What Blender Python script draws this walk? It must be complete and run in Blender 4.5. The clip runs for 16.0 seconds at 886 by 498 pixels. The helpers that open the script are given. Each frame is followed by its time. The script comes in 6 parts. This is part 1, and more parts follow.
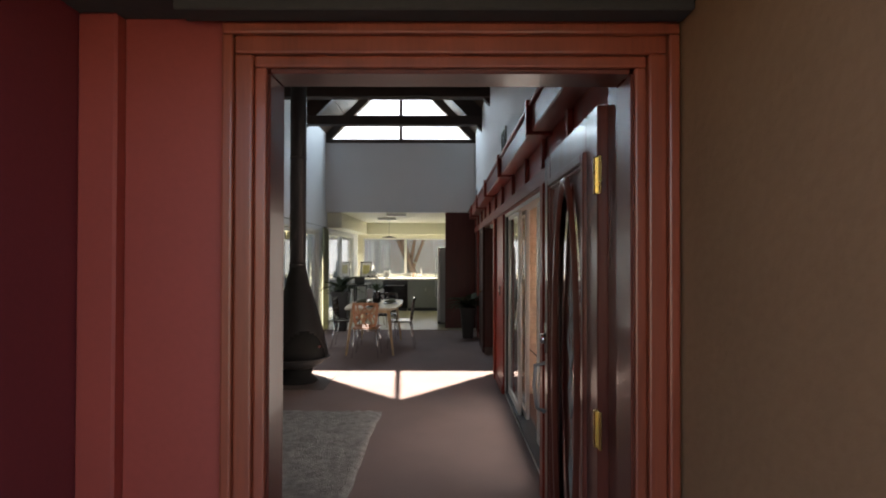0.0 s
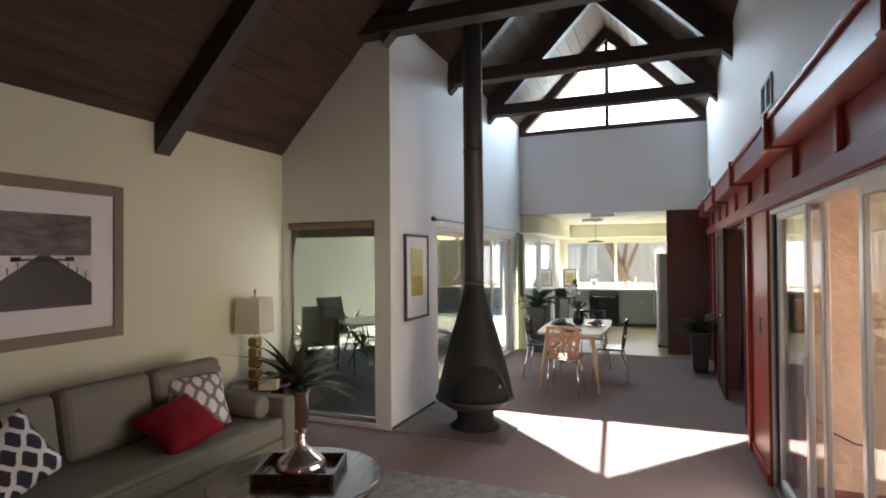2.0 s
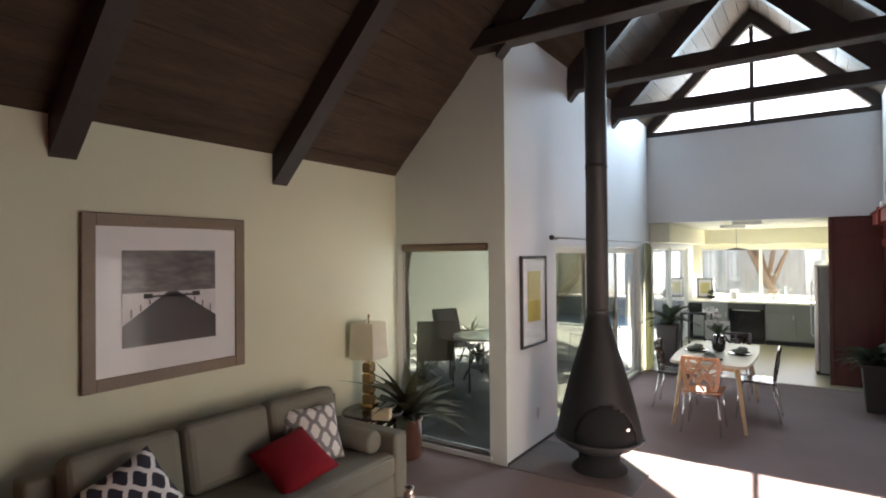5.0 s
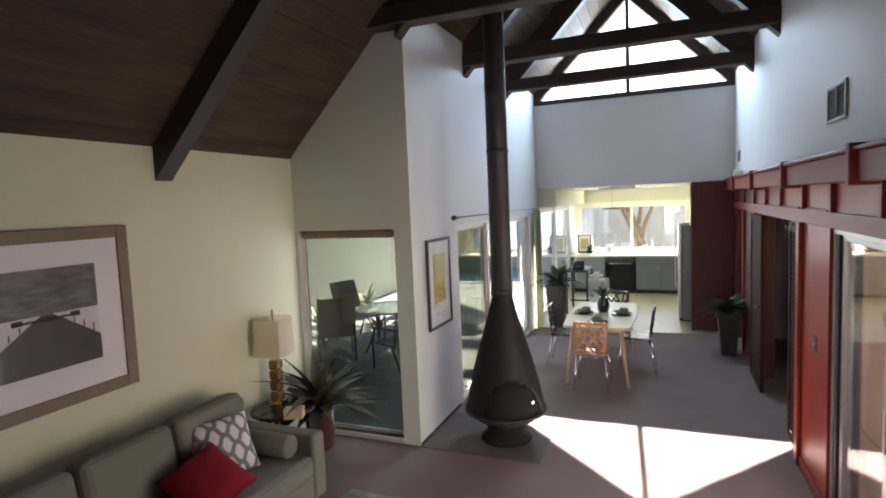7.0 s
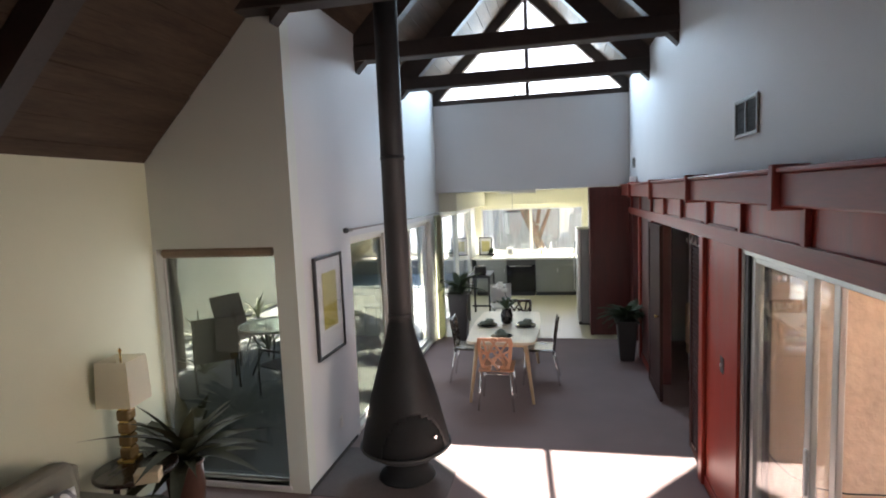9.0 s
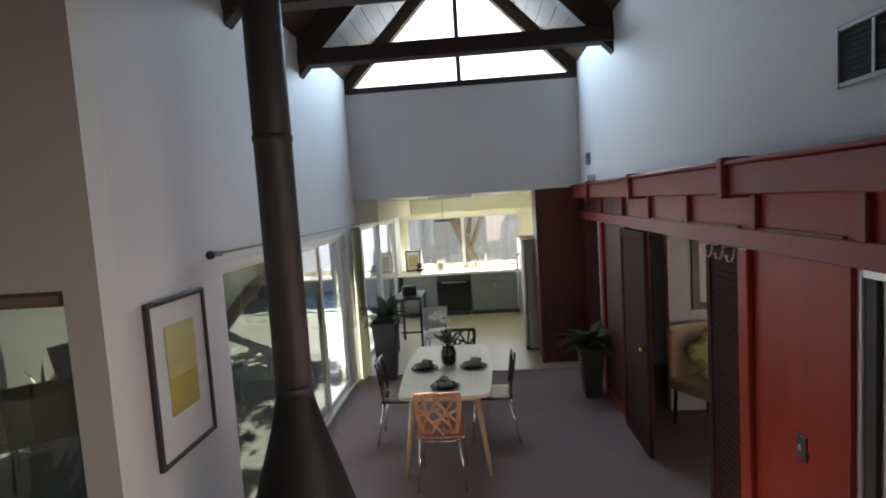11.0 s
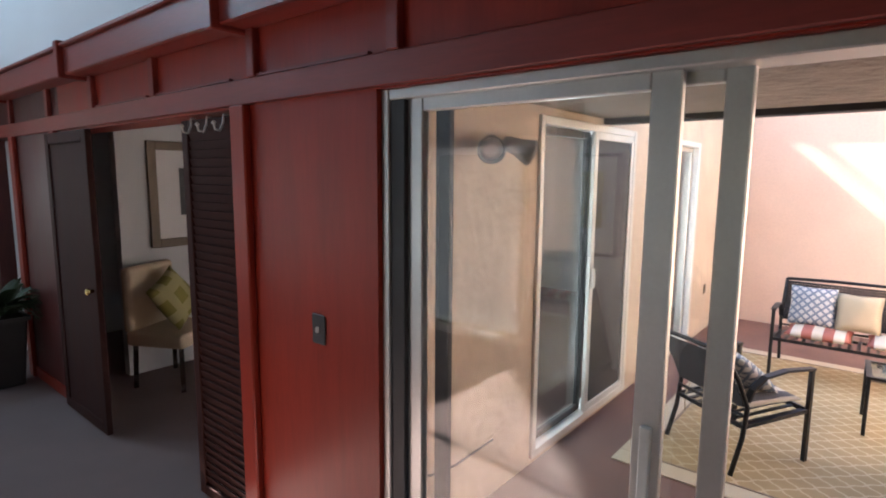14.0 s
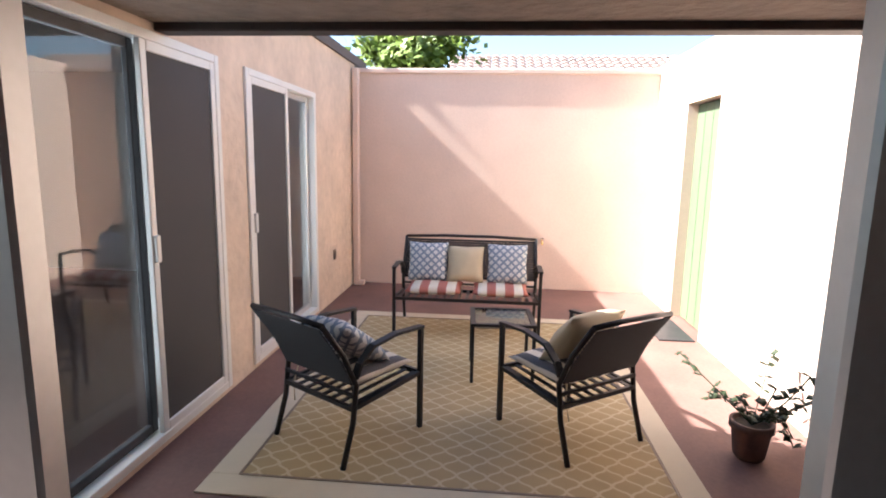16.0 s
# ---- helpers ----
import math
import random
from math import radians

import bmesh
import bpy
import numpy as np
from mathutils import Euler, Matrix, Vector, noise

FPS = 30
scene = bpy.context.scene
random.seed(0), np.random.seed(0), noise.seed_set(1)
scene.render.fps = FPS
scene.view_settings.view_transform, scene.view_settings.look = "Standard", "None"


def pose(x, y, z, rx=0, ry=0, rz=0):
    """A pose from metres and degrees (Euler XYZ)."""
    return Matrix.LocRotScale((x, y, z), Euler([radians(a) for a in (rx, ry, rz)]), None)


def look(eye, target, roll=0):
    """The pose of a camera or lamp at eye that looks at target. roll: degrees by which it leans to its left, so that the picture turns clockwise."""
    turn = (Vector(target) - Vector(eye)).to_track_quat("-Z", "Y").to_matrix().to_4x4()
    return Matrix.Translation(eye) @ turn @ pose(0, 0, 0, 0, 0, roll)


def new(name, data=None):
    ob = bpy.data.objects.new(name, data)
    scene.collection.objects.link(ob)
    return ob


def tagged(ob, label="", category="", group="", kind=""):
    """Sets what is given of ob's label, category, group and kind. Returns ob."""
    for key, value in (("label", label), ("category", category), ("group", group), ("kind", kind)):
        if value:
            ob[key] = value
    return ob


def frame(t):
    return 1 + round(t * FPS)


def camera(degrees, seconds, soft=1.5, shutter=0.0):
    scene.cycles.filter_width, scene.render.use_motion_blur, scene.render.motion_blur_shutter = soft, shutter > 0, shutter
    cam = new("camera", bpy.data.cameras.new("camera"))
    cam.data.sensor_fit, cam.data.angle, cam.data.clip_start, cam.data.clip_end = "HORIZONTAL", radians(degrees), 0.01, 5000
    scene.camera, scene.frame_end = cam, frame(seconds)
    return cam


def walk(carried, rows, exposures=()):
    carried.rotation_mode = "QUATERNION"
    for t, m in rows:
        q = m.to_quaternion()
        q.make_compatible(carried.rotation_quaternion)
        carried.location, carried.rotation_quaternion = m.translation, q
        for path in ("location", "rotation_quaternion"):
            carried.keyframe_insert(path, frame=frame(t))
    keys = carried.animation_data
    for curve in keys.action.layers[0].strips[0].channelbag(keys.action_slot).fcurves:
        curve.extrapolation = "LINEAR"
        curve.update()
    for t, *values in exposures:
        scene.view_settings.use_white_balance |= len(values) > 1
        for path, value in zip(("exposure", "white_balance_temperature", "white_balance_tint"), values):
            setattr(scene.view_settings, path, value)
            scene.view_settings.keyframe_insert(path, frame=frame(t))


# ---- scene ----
cam = camera(78.0, 16.0, soft=1.9)
# seconds, x, y, z, yaw, pitch, roll
ROWS = [
    (0.00, -0.274, 0.607, 1.577, 0.15, 0.60, -0.13),
    (0.50, -0.203, 1.042, 1.608, 4.90, 0.75, -0.26),
    (1.00, -0.310, 1.545, 1.596, 8.35, 0.90, 0.22),
    (1.50, -0.383, 1.903, 1.613, 13.12, 0.99, 0.41),
    (2.00, -0.332, 2.158, 1.713, 21.81, 0.81, 0.46),
    (2.50, -0.391, 2.340, 1.740, 29.66, 1.10, 0.60),
    (3.00, -0.421, 2.424, 1.752, 36.43, 1.55, 0.85),
    (4.15, -0.440, 2.440, 1.880, 42.00, 0.85, 0.80),
    (5.50, -0.460, 2.442, 2.012, 28.28, 0.15, 0.87),
    (6.00, -0.467, 2.441, 2.047, 26.39, -0.66, 1.80),
    (6.50, -0.532, 2.402, 2.174, 24.43, -3.10, 1.67),
    (7.00, -0.636, 2.411, 2.314, 22.09, -4.79, 2.42),
    (7.50, -0.692, 2.422, 2.442, 19.14, -6.43, 2.45),
    (8.00, -0.731, 2.481, 2.471, 16.06, -6.48, 2.16),
    (8.50, -0.703, 2.696, 2.458, 14.06, -6.01, 2.23),
    (9.00, -0.746, 2.971, 2.450, 11.85, -5.59, 2.31),
    (11.50, -1.082, 4.931, 2.337, 0.65, -4.70, 3.71),
    (12.00, -1.100, 5.169, 2.228, -4.18, -4.47, 3.38),
    (12.50, -1.169, 5.316, 2.104, -13.74, -4.79, 2.23),
    (13.00, -1.170, 5.400, 1.968, -25.28, -5.87, 1.16),
    (13.50, -1.090, 5.425, 1.831, -38.01, -6.96, 0.22),
    (14.00, -0.920, 5.454, 1.751, -50.61, -7.63, -0.45),
    (14.50, -0.610, 5.496, 1.664, -62.75, -8.13, -1.42),
    (15.00, -0.315, 5.506, 1.593, -73.91, -8.70, -2.21),
    (15.50, -0.055, 5.433, 1.532, -81.56, -9.89, -1.72),
    (16.00, 0.121, 5.365, 1.510, -84.73, -9.28, -1.10),
]
walk(cam, [(t, pose(x, y, z, 90 + pitch, roll, yaw)) for t, x, y, z, yaw, pitch, roll in ROWS],
     exposures=[(0.0, 2.45, 7200, 14), (0.5, 2.75, 7100, 14), (1.0, 3.05, 7000, 14), (1.5, 3.35, 6900, 13), (3.0, 3.5, 7050, 13), (5.5, 3.65, 6700, 13), (9.0, 3.45, 6550, 13), (11.5, 2.82, 6700, 12),
                (12.5, 2.8, 6750, 11), (13.5, 3.03, 6550, 11), (14.0, 3.1, 6250, 12), (14.5, 2.8, 6200, 12), (15.0, 2.52, 6300, 12), (16.0, 2.2, 6050, 12)])

# ---- daylight: clear sky, sun from behind the far gable ----
SUN_DIR = Vector((0.43, -5.82, -5.47)).normalized()
world = bpy.data.worlds.new("sky")
scene.world = world
world.use_nodes = True
wn = world.node_tree.nodes
sky = wn.new("ShaderNodeTexSky")
sky.sky_type = "NISHITA"
sky.sun_disc = False
sky.sun_elevation = math.asin(-SUN_DIR.z)
sky.sun_rotation = math.atan2(-SUN_DIR.x, -SUN_DIR.y)
wn["Background"].inputs["Strength"].default_value = 0.08
world.node_tree.links.new(sky.outputs["Color"], wn["Background"].inputs["Color"])
sun = new("sun", bpy.data.lights.new("sun", "SUN"))
sun.data.energy, sun.data.angle, sun.data.color = 5.0, radians(0.5), (1.0, 0.95, 0.87)
sun.matrix_world = look((0, 0, 0), SUN_DIR)


def skylight(name, x, y, z, rx, rz, w, h, power, color=(0.86, 0.93, 1.0)):
    """The sky's light through a window's opening."""
    data = bpy.data.lights.new(name, "AREA")
    data.shape, data.size, data.size_y, data.energy, data.color = "RECTANGLE", w, h, power, color
    ob = new(name, data)
    ob.matrix_world = pose(x, y, z, rx, 0, rz)
    return ob


skylight("sky_gable", -1.2, 12.30, 4.65, -88, 0, 2.2, 1.0, 16, (0.58, 0.80, 1.0))
skylight("sky_slider_court", -2.815, 10.0, 1.1, 90, -90, 3.4, 1.9, 1.7)
skylight("sky_slider_patio", 0.375, 5.5, 1.05, 90, 90, 2.3, 1.8, 3.6, (1.0, 0.92, 0.86))
skylight("sky_window_court", -3.56, 6.985, 1.1, -90, 0, 1.06, 1.9, 0.6)
skylight("sky_kitchen", -1.5, 16.74, 1.5, -90, 0, 2.2, 1.0, 1.6)
skylight("sky_kitchen_side", -2.815, 14.4, 1.2, 90, -90, 2.2, 1.5, 1.2)
skylight("sky_bedroom", 3.6, 7.29, 1.1, -90, 0, 2.8, 1.8, 8)


# ---- materials ----
def mat(name, color, rough=0.6, metal=0.0, var=0.12, scale=6.0, grain=60.0, bump=0.15, dist=0.004, spec=0.5, stretch=(1, 1, 1), coat=0.0):
    """A plain surface with two scales of variation in colour and a fine relief."""
    m = bpy.data.materials.new(name)
    m.use_nodes = True
    n, l = m.node_tree.nodes, m.node_tree.links
    p = n["Principled BSDF"]
    tc, mp = n.new("ShaderNodeTexCoord"), n.new("ShaderNodeMapping")
    mp.inputs["Scale"].default_value = stretch
    l.new(tc.outputs["Object"], mp.inputs["Vector"])
    big, fine = n.new("ShaderNodeTexNoise"), n.new("ShaderNodeTexNoise")
    big.inputs["Scale"].default_value, fine.inputs["Scale"].default_value = scale, grain
    big.inputs["Detail"].default_value, fine.inputs["Detail"].default_value = 5, 4
    for t in (big, fine):
        l.new(mp.outputs["Vector"], t.inputs["Vector"])
    add = n.new("ShaderNodeMath")
    add.operation = "MULTIPLY_ADD"
    add.inputs[1].default_value, add.inputs[2].default_value = 0.5, 0.0
    l.new(fine.outputs["Fac"], add.inputs[0])
    l.new(big.outputs["Fac"], add.inputs[2])
    ramp = n.new("ShaderNodeMapRange")
    ramp.inputs["From Min"].default_value, ramp.inputs["From Max"].default_value = 0.4, 1.1
    ramp.inputs["To Min"].default_value, ramp.inputs["To Max"].default_value = 1 - var, 1 + var
    l.new(add.outputs[0], ramp.inputs["Value"])
    mul = n.new("ShaderNodeVectorMath")
    mul.operation = "SCALE"
    mul.inputs[0].default_value = color[:3]
    l.new(ramp.outputs[0], mul.inputs["Scale"])
    l.new(mul.outputs[0], p.inputs["Base Color"])
    rr = n.new("ShaderNodeMapRange")
    rr.inputs["To Min"].default_value, rr.inputs["To Max"].default_value = max(rough - 0.08, 0.02), min(rough + 0.1, 1)
    l.new(big.outputs["Fac"], rr.inputs["Value"])
    l.new(rr.outputs[0], p.inputs["Roughness"])
    p.inputs["Metallic"].default_value = metal
    p.inputs["Specular IOR Level"].default_value = spec
    p.inputs["Coat Weight"].default_value = coat
    if bump:
        b = n.new("ShaderNodeBump")
        b.inputs["Strength"].default_value, b.inputs["Distance"].default_value = bump, dist
        l.new(fine.outputs["Fac"], b.inputs["Height"])
        l.new(b.outputs["Normal"], p.inputs["Normal"])
    return m


def wood(name, color, rough=0.45, axis=1, var=0.3, coat=0.0):
    s = [14, 14, 14]
    s[axis] = 1.2
    return mat(name, color, rough, 0, var, 1.6, 7, 0.12, 0.002, stretch=tuple(s), coat=coat)


def lattice(name, ground, line, size, width, turn=45, rough=0.85, plane="XY", squash=1.0, wave=0.0):
    """A woven lattice of lines on a plain ground."""
    m = mat(name, ground, rough, var=0.1, scale=5, grain=220, bump=0.35, dist=0.003)
    n, l = m.node_tree.nodes, m.node_tree.links
    p = n["Principled BSDF"]
    base = p.inputs["Base Color"].links[0].from_socket
    tc, mp, sp = n.new("ShaderNodeTexCoord"), n.new("ShaderNodeMapping"), n.new("ShaderNodeSeparateXYZ")
    rot = {"XY": (0, 0, radians(turn)), "XZ": (0, radians(turn), 0), "YZ": (radians(turn), 0, 0)}[plane]
    mp.inputs["Rotation"].default_value = rot
    mp.inputs["Scale"].default_value = (1 / size, 1 / size * squash, 1 / size)
    l.new(tc.outputs["Object"], mp.inputs["Vector"])
    l.new(mp.outputs["Vector"], sp.inputs[0])
    cuts = []
    for a in plane:
        f, s, c = n.new("ShaderNodeMath"), n.new("ShaderNodeMath"), n.new("ShaderNodeMath")
        f.operation, s.operation, c.operation = "FRACT", "SUBTRACT", "ABSOLUTE"
        s.inputs[1].default_value = 0.5
        other = plane[1] if a == plane[0] else plane[0]
        w1, w2, w3 = n.new("ShaderNodeMath"), n.new("ShaderNodeMath"), n.new("ShaderNodeMath")
        w1.operation, w2.operation, w3.operation = "MULTIPLY", "SINE", "MULTIPLY_ADD"
        w1.inputs[1].default_value, w3.inputs[1].default_value = 2 * math.pi, wave
        l.new(sp.outputs[other], w1.inputs[0])
        l.new(w1.outputs[0], w2.inputs[0])
        l.new(w2.outputs[0], w3.inputs[0])
        l.new(sp.outputs[a], w3.inputs[2])
        l.new(w3.outputs[0], f.inputs[0])
        l.new(f.outputs[0], s.inputs[0])
        l.new(s.outputs[0], c.inputs[0])
        g = n.new("ShaderNodeMath")
        g.operation = "LESS_THAN"
        g.inputs[1].default_value = width
        l.new(c.outputs[0], g.inputs[0])
        cuts.append(g)
    mx = n.new("ShaderNodeMath")
    mx.operation = "MAXIMUM"
    l.new(cuts[0].outputs[0], mx.inputs[0])
    l.new(cuts[1].outputs[0], mx.inputs[1])
    mix = n.new("ShaderNodeMix")
    mix.data_type = "RGBA"
    l.new(mx.outputs[0], mix.inputs["Factor"])
    l.new(base, mix.inputs["A"])
    mix.inputs["B"].default_value = (*line, 1)
    l.new(mix.outputs["Result"], p.inputs["Base Color"])
    return m


def stripes(name, a, b, size, axis="Y"):
    m = lattice(name, a, b, size, 0.25, turn=0, plane="XY")
    n, l = m.node_tree.nodes, m.node_tree.links
    keep = [k for k in n if k.type == "MATH" and k.operation == "LESS_THAN"]
    mix = [k for k in n if k.type == "MIX"][0]
    l.new(keep["XY".index(axis)].outputs[0], mix.inputs["Factor"])
    return m


def glass(name, tint=(0.975, 0.985, 0.98), f0=0.13):
    m = bpy.data.materials.new(name)
    m.use_nodes = True
    n, l = m.node_tree.nodes, m.node_tree.links
    n.remove(n["Principled BSDF"])
    tr, gl, mx, fr = n.new("ShaderNodeBsdfTransparent"), n.new("ShaderNodeBsdfGlossy"), n.new("ShaderNodeMixShader"), n.new("ShaderNodeMath")
    lw, pw = n.new("ShaderNodeLayerWeight"), n.new("ShaderNodeMath")
    lw.inputs["Blend"].default_value = 0.5
    pw.operation, fr.operation = "POWER", "MULTIPLY_ADD"
    pw.inputs[1].default_value = 5.0
    fr.inputs[1].default_value, fr.inputs[2].default_value = 0.9, f0
    l.new(lw.outputs["Facing"], pw.inputs[0])
    l.new(pw.outputs[0], fr.inputs[0])
    tr.inputs["Color"].default_value = (*tint, 1)
    gl.inputs["Roughness"].default_value = 0.01
    l.new(fr.outputs[0], mx.inputs["Fac"])
    l.new(tr.outputs[0], mx.inputs[1])
    l.new(gl.outputs[0], mx.inputs[2])
    l.new(mx.outputs[0], n["Material Output"].inputs["Surface"])
    return m


CARPET = mat("taupe_carpet", (0.25, 0.19, 0.18), 0.95, var=0.14, scale=1.3, grain=170, bump=0.6, dist=0.008, spec=0.1)
VINYL = mat("cream_vinyl", (0.44, 0.41, 0.28), 0.35, var=0.08, scale=2, grain=30, bump=0.05)
CREAM = mat("cream_paint", (0.66, 0.67, 0.50), 0.7, var=0.05, scale=1.2, grain=130, bump=0.12, dist=0.002)
OFFWHITE = mat("off_white_paint", (0.66, 0.70, 0.65), 0.7, var=0.05, scale=1.2, grain=130, bump=0.12, dist=0.002)
WHITE = mat("white_paint", (0.66, 0.67, 0.68), 0.65, var=0.05, scale=1.1, grain=120, bump=0.14, dist=0.002)
KITCHEN = mat("pale_yellow_paint", (0.78, 0.76, 0.60), 0.6, var=0.04, scale=1.5, grain=120, bump=0.1, dist=0.002)
RED = mat("red_stained_wood", (0.29, 0.032, 0.017), 0.36, var=0.22, scale=1.3, grain=9, bump=0.12, dist=0.002, stretch=(9, 9, 1.0), spec=0.35)
REDH = mat("red_stained_beam", (0.22, 0.031, 0.021), 0.42, var=0.3, scale=1.3, grain=9, bump=0.12, dist=0.002, stretch=(9, 1.0, 9))
DOORWOOD = mat("mahogany_door", (0.13, 0.030, 0.020), 0.30, var=0.35, scale=1.3, grain=9, bump=0.06, dist=0.001, stretch=(10, 10, 1.0), coat=0.12)
# Shaded copy of the red-stained wood: the dimness is in the base colour.
SHADEDRED = mat("shaded_red_wood", (0.085, 0.014, 0.011), 0.42, var=0.35, scale=1.3, grain=9, bump=0.12, dist=0.002, stretch=(9, 9, 1.0))
CASING = mat("stained_casing", (0.26, 0.056, 0.028), 0.34, var=0.35, scale=1.2, grain=9, bump=0.1, dist=0.002, stretch=(10, 10, 1.0), coat=0.2)
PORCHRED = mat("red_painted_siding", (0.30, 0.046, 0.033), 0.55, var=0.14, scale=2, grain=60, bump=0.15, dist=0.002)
# Darker copy of the porch red, with the side wall's shade in the colour.
SHADEDPORCHRED = mat("shaded_red_siding", (0.15, 0.020, 0.025), 0.55, var=0.14, scale=2, grain=60, bump=0.15, dist=0.002)
CEIL = mat("dark_stained_boards", (0.074, 0.051, 0.036), 0.75, var=0.4, scale=1.2, grain=8, bump=0.2, dist=0.002, stretch=(9, 1.0, 9), spec=0.12)
GREYFENCE = mat("weathered_grey_boards", (0.32, 0.33, 0.33), 0.85, var=0.3, scale=1.3, grain=9, bump=0.3, dist=0.004, stretch=(9, 9, 1.0))
BEAM = mat("dark_beam", (0.038, 0.027, 0.022), 0.6, var=0.35, scale=1.4, grain=12, bump=0.25, dist=0.003, stretch=(3, 3, 3))
STUCCO = mat("tan_stucco", (0.65, 0.52, 0.40), 0.9, var=0.2, scale=2.6, grain=13, bump=0.6, dist=0.022, spec=0.2)
PINK = mat("pink_stucco", (0.73, 0.565, 0.465), 0.9, var=0.1, scale=1.4, grain=40, bump=0.4, dist=0.006, spec=0.2)
COURT = mat("white_stucco", (0.74, 0.72, 0.60), 0.9, var=0.1, scale=1.4, grain=40, bump=0.4, dist=0.006, spec=0.2)
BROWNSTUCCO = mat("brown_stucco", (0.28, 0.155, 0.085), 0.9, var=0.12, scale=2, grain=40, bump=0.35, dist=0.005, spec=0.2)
SOFFIT = mat("taupe_soffit", (0.22, 0.17, 0.13), 0.85, var=0.35, scale=2.2, grain=11, bump=0.9, dist=0.03)
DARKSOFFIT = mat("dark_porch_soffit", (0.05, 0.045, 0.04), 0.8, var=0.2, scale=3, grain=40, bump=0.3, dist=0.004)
PATIO = mat("red_concrete", (0.21, 0.115, 0.092), 0.75, var=0.25, scale=2.5, grain=45, bump=0.3, dist=0.004)
CONCRETE = mat("grey_concrete", (0.20, 0.22, 0.23), 0.85, var=0.2, scale=1.6, grain=50, bump=0.3, dist=0.004)
GROUND = mat("dry_earth", (0.22, 0.19, 0.14), 0.95, var=0.3, scale=0.6, grain=20, bump=0.4, dist=0.02)
SLATE = mat("slate_hearth", (0.125, 0.10, 0.093), 0.8, var=0.25, scale=4, grain=50, bump=0.35, dist=0.004)
ALU = mat("aluminium", (0.62, 0.62, 0.60), 0.38, 0.85, var=0.08, scale=4, grain=90, bump=0.05)
WHITEALU = mat("white_aluminium", (0.74, 0.74, 0.70), 0.4, 0.2, var=0.06, scale=4, grain=90, bump=0.04)
BLACKALU = mat("black_gasket", (0.03, 0.03, 0.032), 0.5, var=0.1)
BLACK = mat("black_enamel", (0.042, 0.041, 0.042), 0.55, var=0.2, scale=5, grain=60, bump=0.1, dist=0.002)
DARKIRON = mat("near_black_iron", (0.010, 0.010, 0.010), 0.9, var=0.3)
CHROME = mat("chrome", (0.80, 0.80, 0.80), 0.10, 1.0, var=0.03, bump=0)
STEEL = mat("brushed_steel", (0.50, 0.50, 0.49), 0.30, 1.0, var=0.06, scale=2, grain=40, bump=0.05, stretch=(1, 1, 12))
BRASS = mat("brass", (0.72, 0.50, 0.18), 0.25, 1.0, var=0.08, bump=0.03)
SOFA = mat("grey_green_linen", (0.215, 0.205, 0.165), 0.92, var=0.12, scale=3, grain=240, bump=0.5, dist=0.002, spec=0.2)
REDCLOTH = mat("red_linen", (0.24, 0.012, 0.020), 0.85, var=0.12, scale=4, grain=240, bump=0.4, dist=0.002, spec=0.2)
SHADE = mat("cream_linen_shade", (0.86, 0.81, 0.68), 0.85, var=0.05, scale=5, grain=260, bump=0.3, dist=0.001)
GOLD = mat("amber_glazed_ceramic", (0.24, 0.16, 0.065), 0.25, 0.2, var=0.2, scale=8, grain=40, bump=0.05)
DARKWOOD = mat("espresso_wood", (0.030, 0.017, 0.013), 0.25, var=0.35, scale=1.4, grain=8, bump=0.08, dist=0.001, stretch=(8, 1, 8), coat=0.3)
PALEWOOD = mat("pale_ash", (0.62, 0.44, 0.27), 0.4, var=0.14, scale=1.5, grain=8, bump=0.06, dist=0.001, stretch=(10, 1, 10))
LACQUER = mat("white_washed_top", (0.66, 0.58, 0.44), 0.35, var=0.1, scale=1.5, grain=8, bump=0.05, dist=0.001, stretch=(10, 1, 10))
COPPERWOOD = mat("bent_plywood_back", (0.55, 0.27, 0.15), 0.35, var=0.14, scale=1.5, grain=8, bump=0.05, dist=0.001, stretch=(10, 10, 1))
TAUPE = mat("taupe_frame", (0.21, 0.155, 0.105), 0.5, var=0.2, scale=3, grain=40, bump=0.1)
PAPER = mat("white_mat_board", (0.80, 0.79, 0.78), 0.6, var=0.02, bump=0.03)
PHOTODARK = mat("photo_dark", (0.035, 0.028, 0.028), 0.4, var=0.3, scale=9, grain=40, bump=0)
PHOTOGREY = mat("photo_storm_sky", (0.13, 0.115, 0.11), 0.4, var=0.9, scale=6, grain=14, bump=0, stretch=(1, 1, 3))
PHOTOWHITE = mat("photo_pale_sea", (0.68, 0.66, 0.66), 0.4, var=0.2, scale=7, grain=30, bump=0)
OCHRE = mat("ochre_print", (0.50, 0.40, 0.07), 0.5, var=0.25, scale=5, grain=30, bump=0)
OCHREPALE = mat("pale_ochre_print", (0.62, 0.56, 0.25), 0.5, var=0.2, scale=5, grain=30, bump=0)
LEAF = mat("dark_green_leaf", (0.035, 0.055, 0.022), 0.5, var=0.4, scale=3, grain=30, bump=0.1)
BLADE = mat("olive_blade_leaf", (0.055, 0.056, 0.026), 0.62, var=0.4, scale=3, grain=30, bump=0.1, stretch=(6, 1, 1))
BRIGHTLEAF = mat("sunlit_leaf", (0.15, 0.22, 0.03), 0.5, var=0.5, scale=3, grain=30, bump=0.1)
SHRUBLEAF = mat("dusty_green_leaf", (0.075, 0.105, 0.035), 0.5, var=0.45, scale=3, grain=30, bump=0.1)
BARK = mat("bark", (0.17, 0.13, 0.10), 0.9, var=0.3, scale=3, grain=20, bump=0.6, dist=0.01)
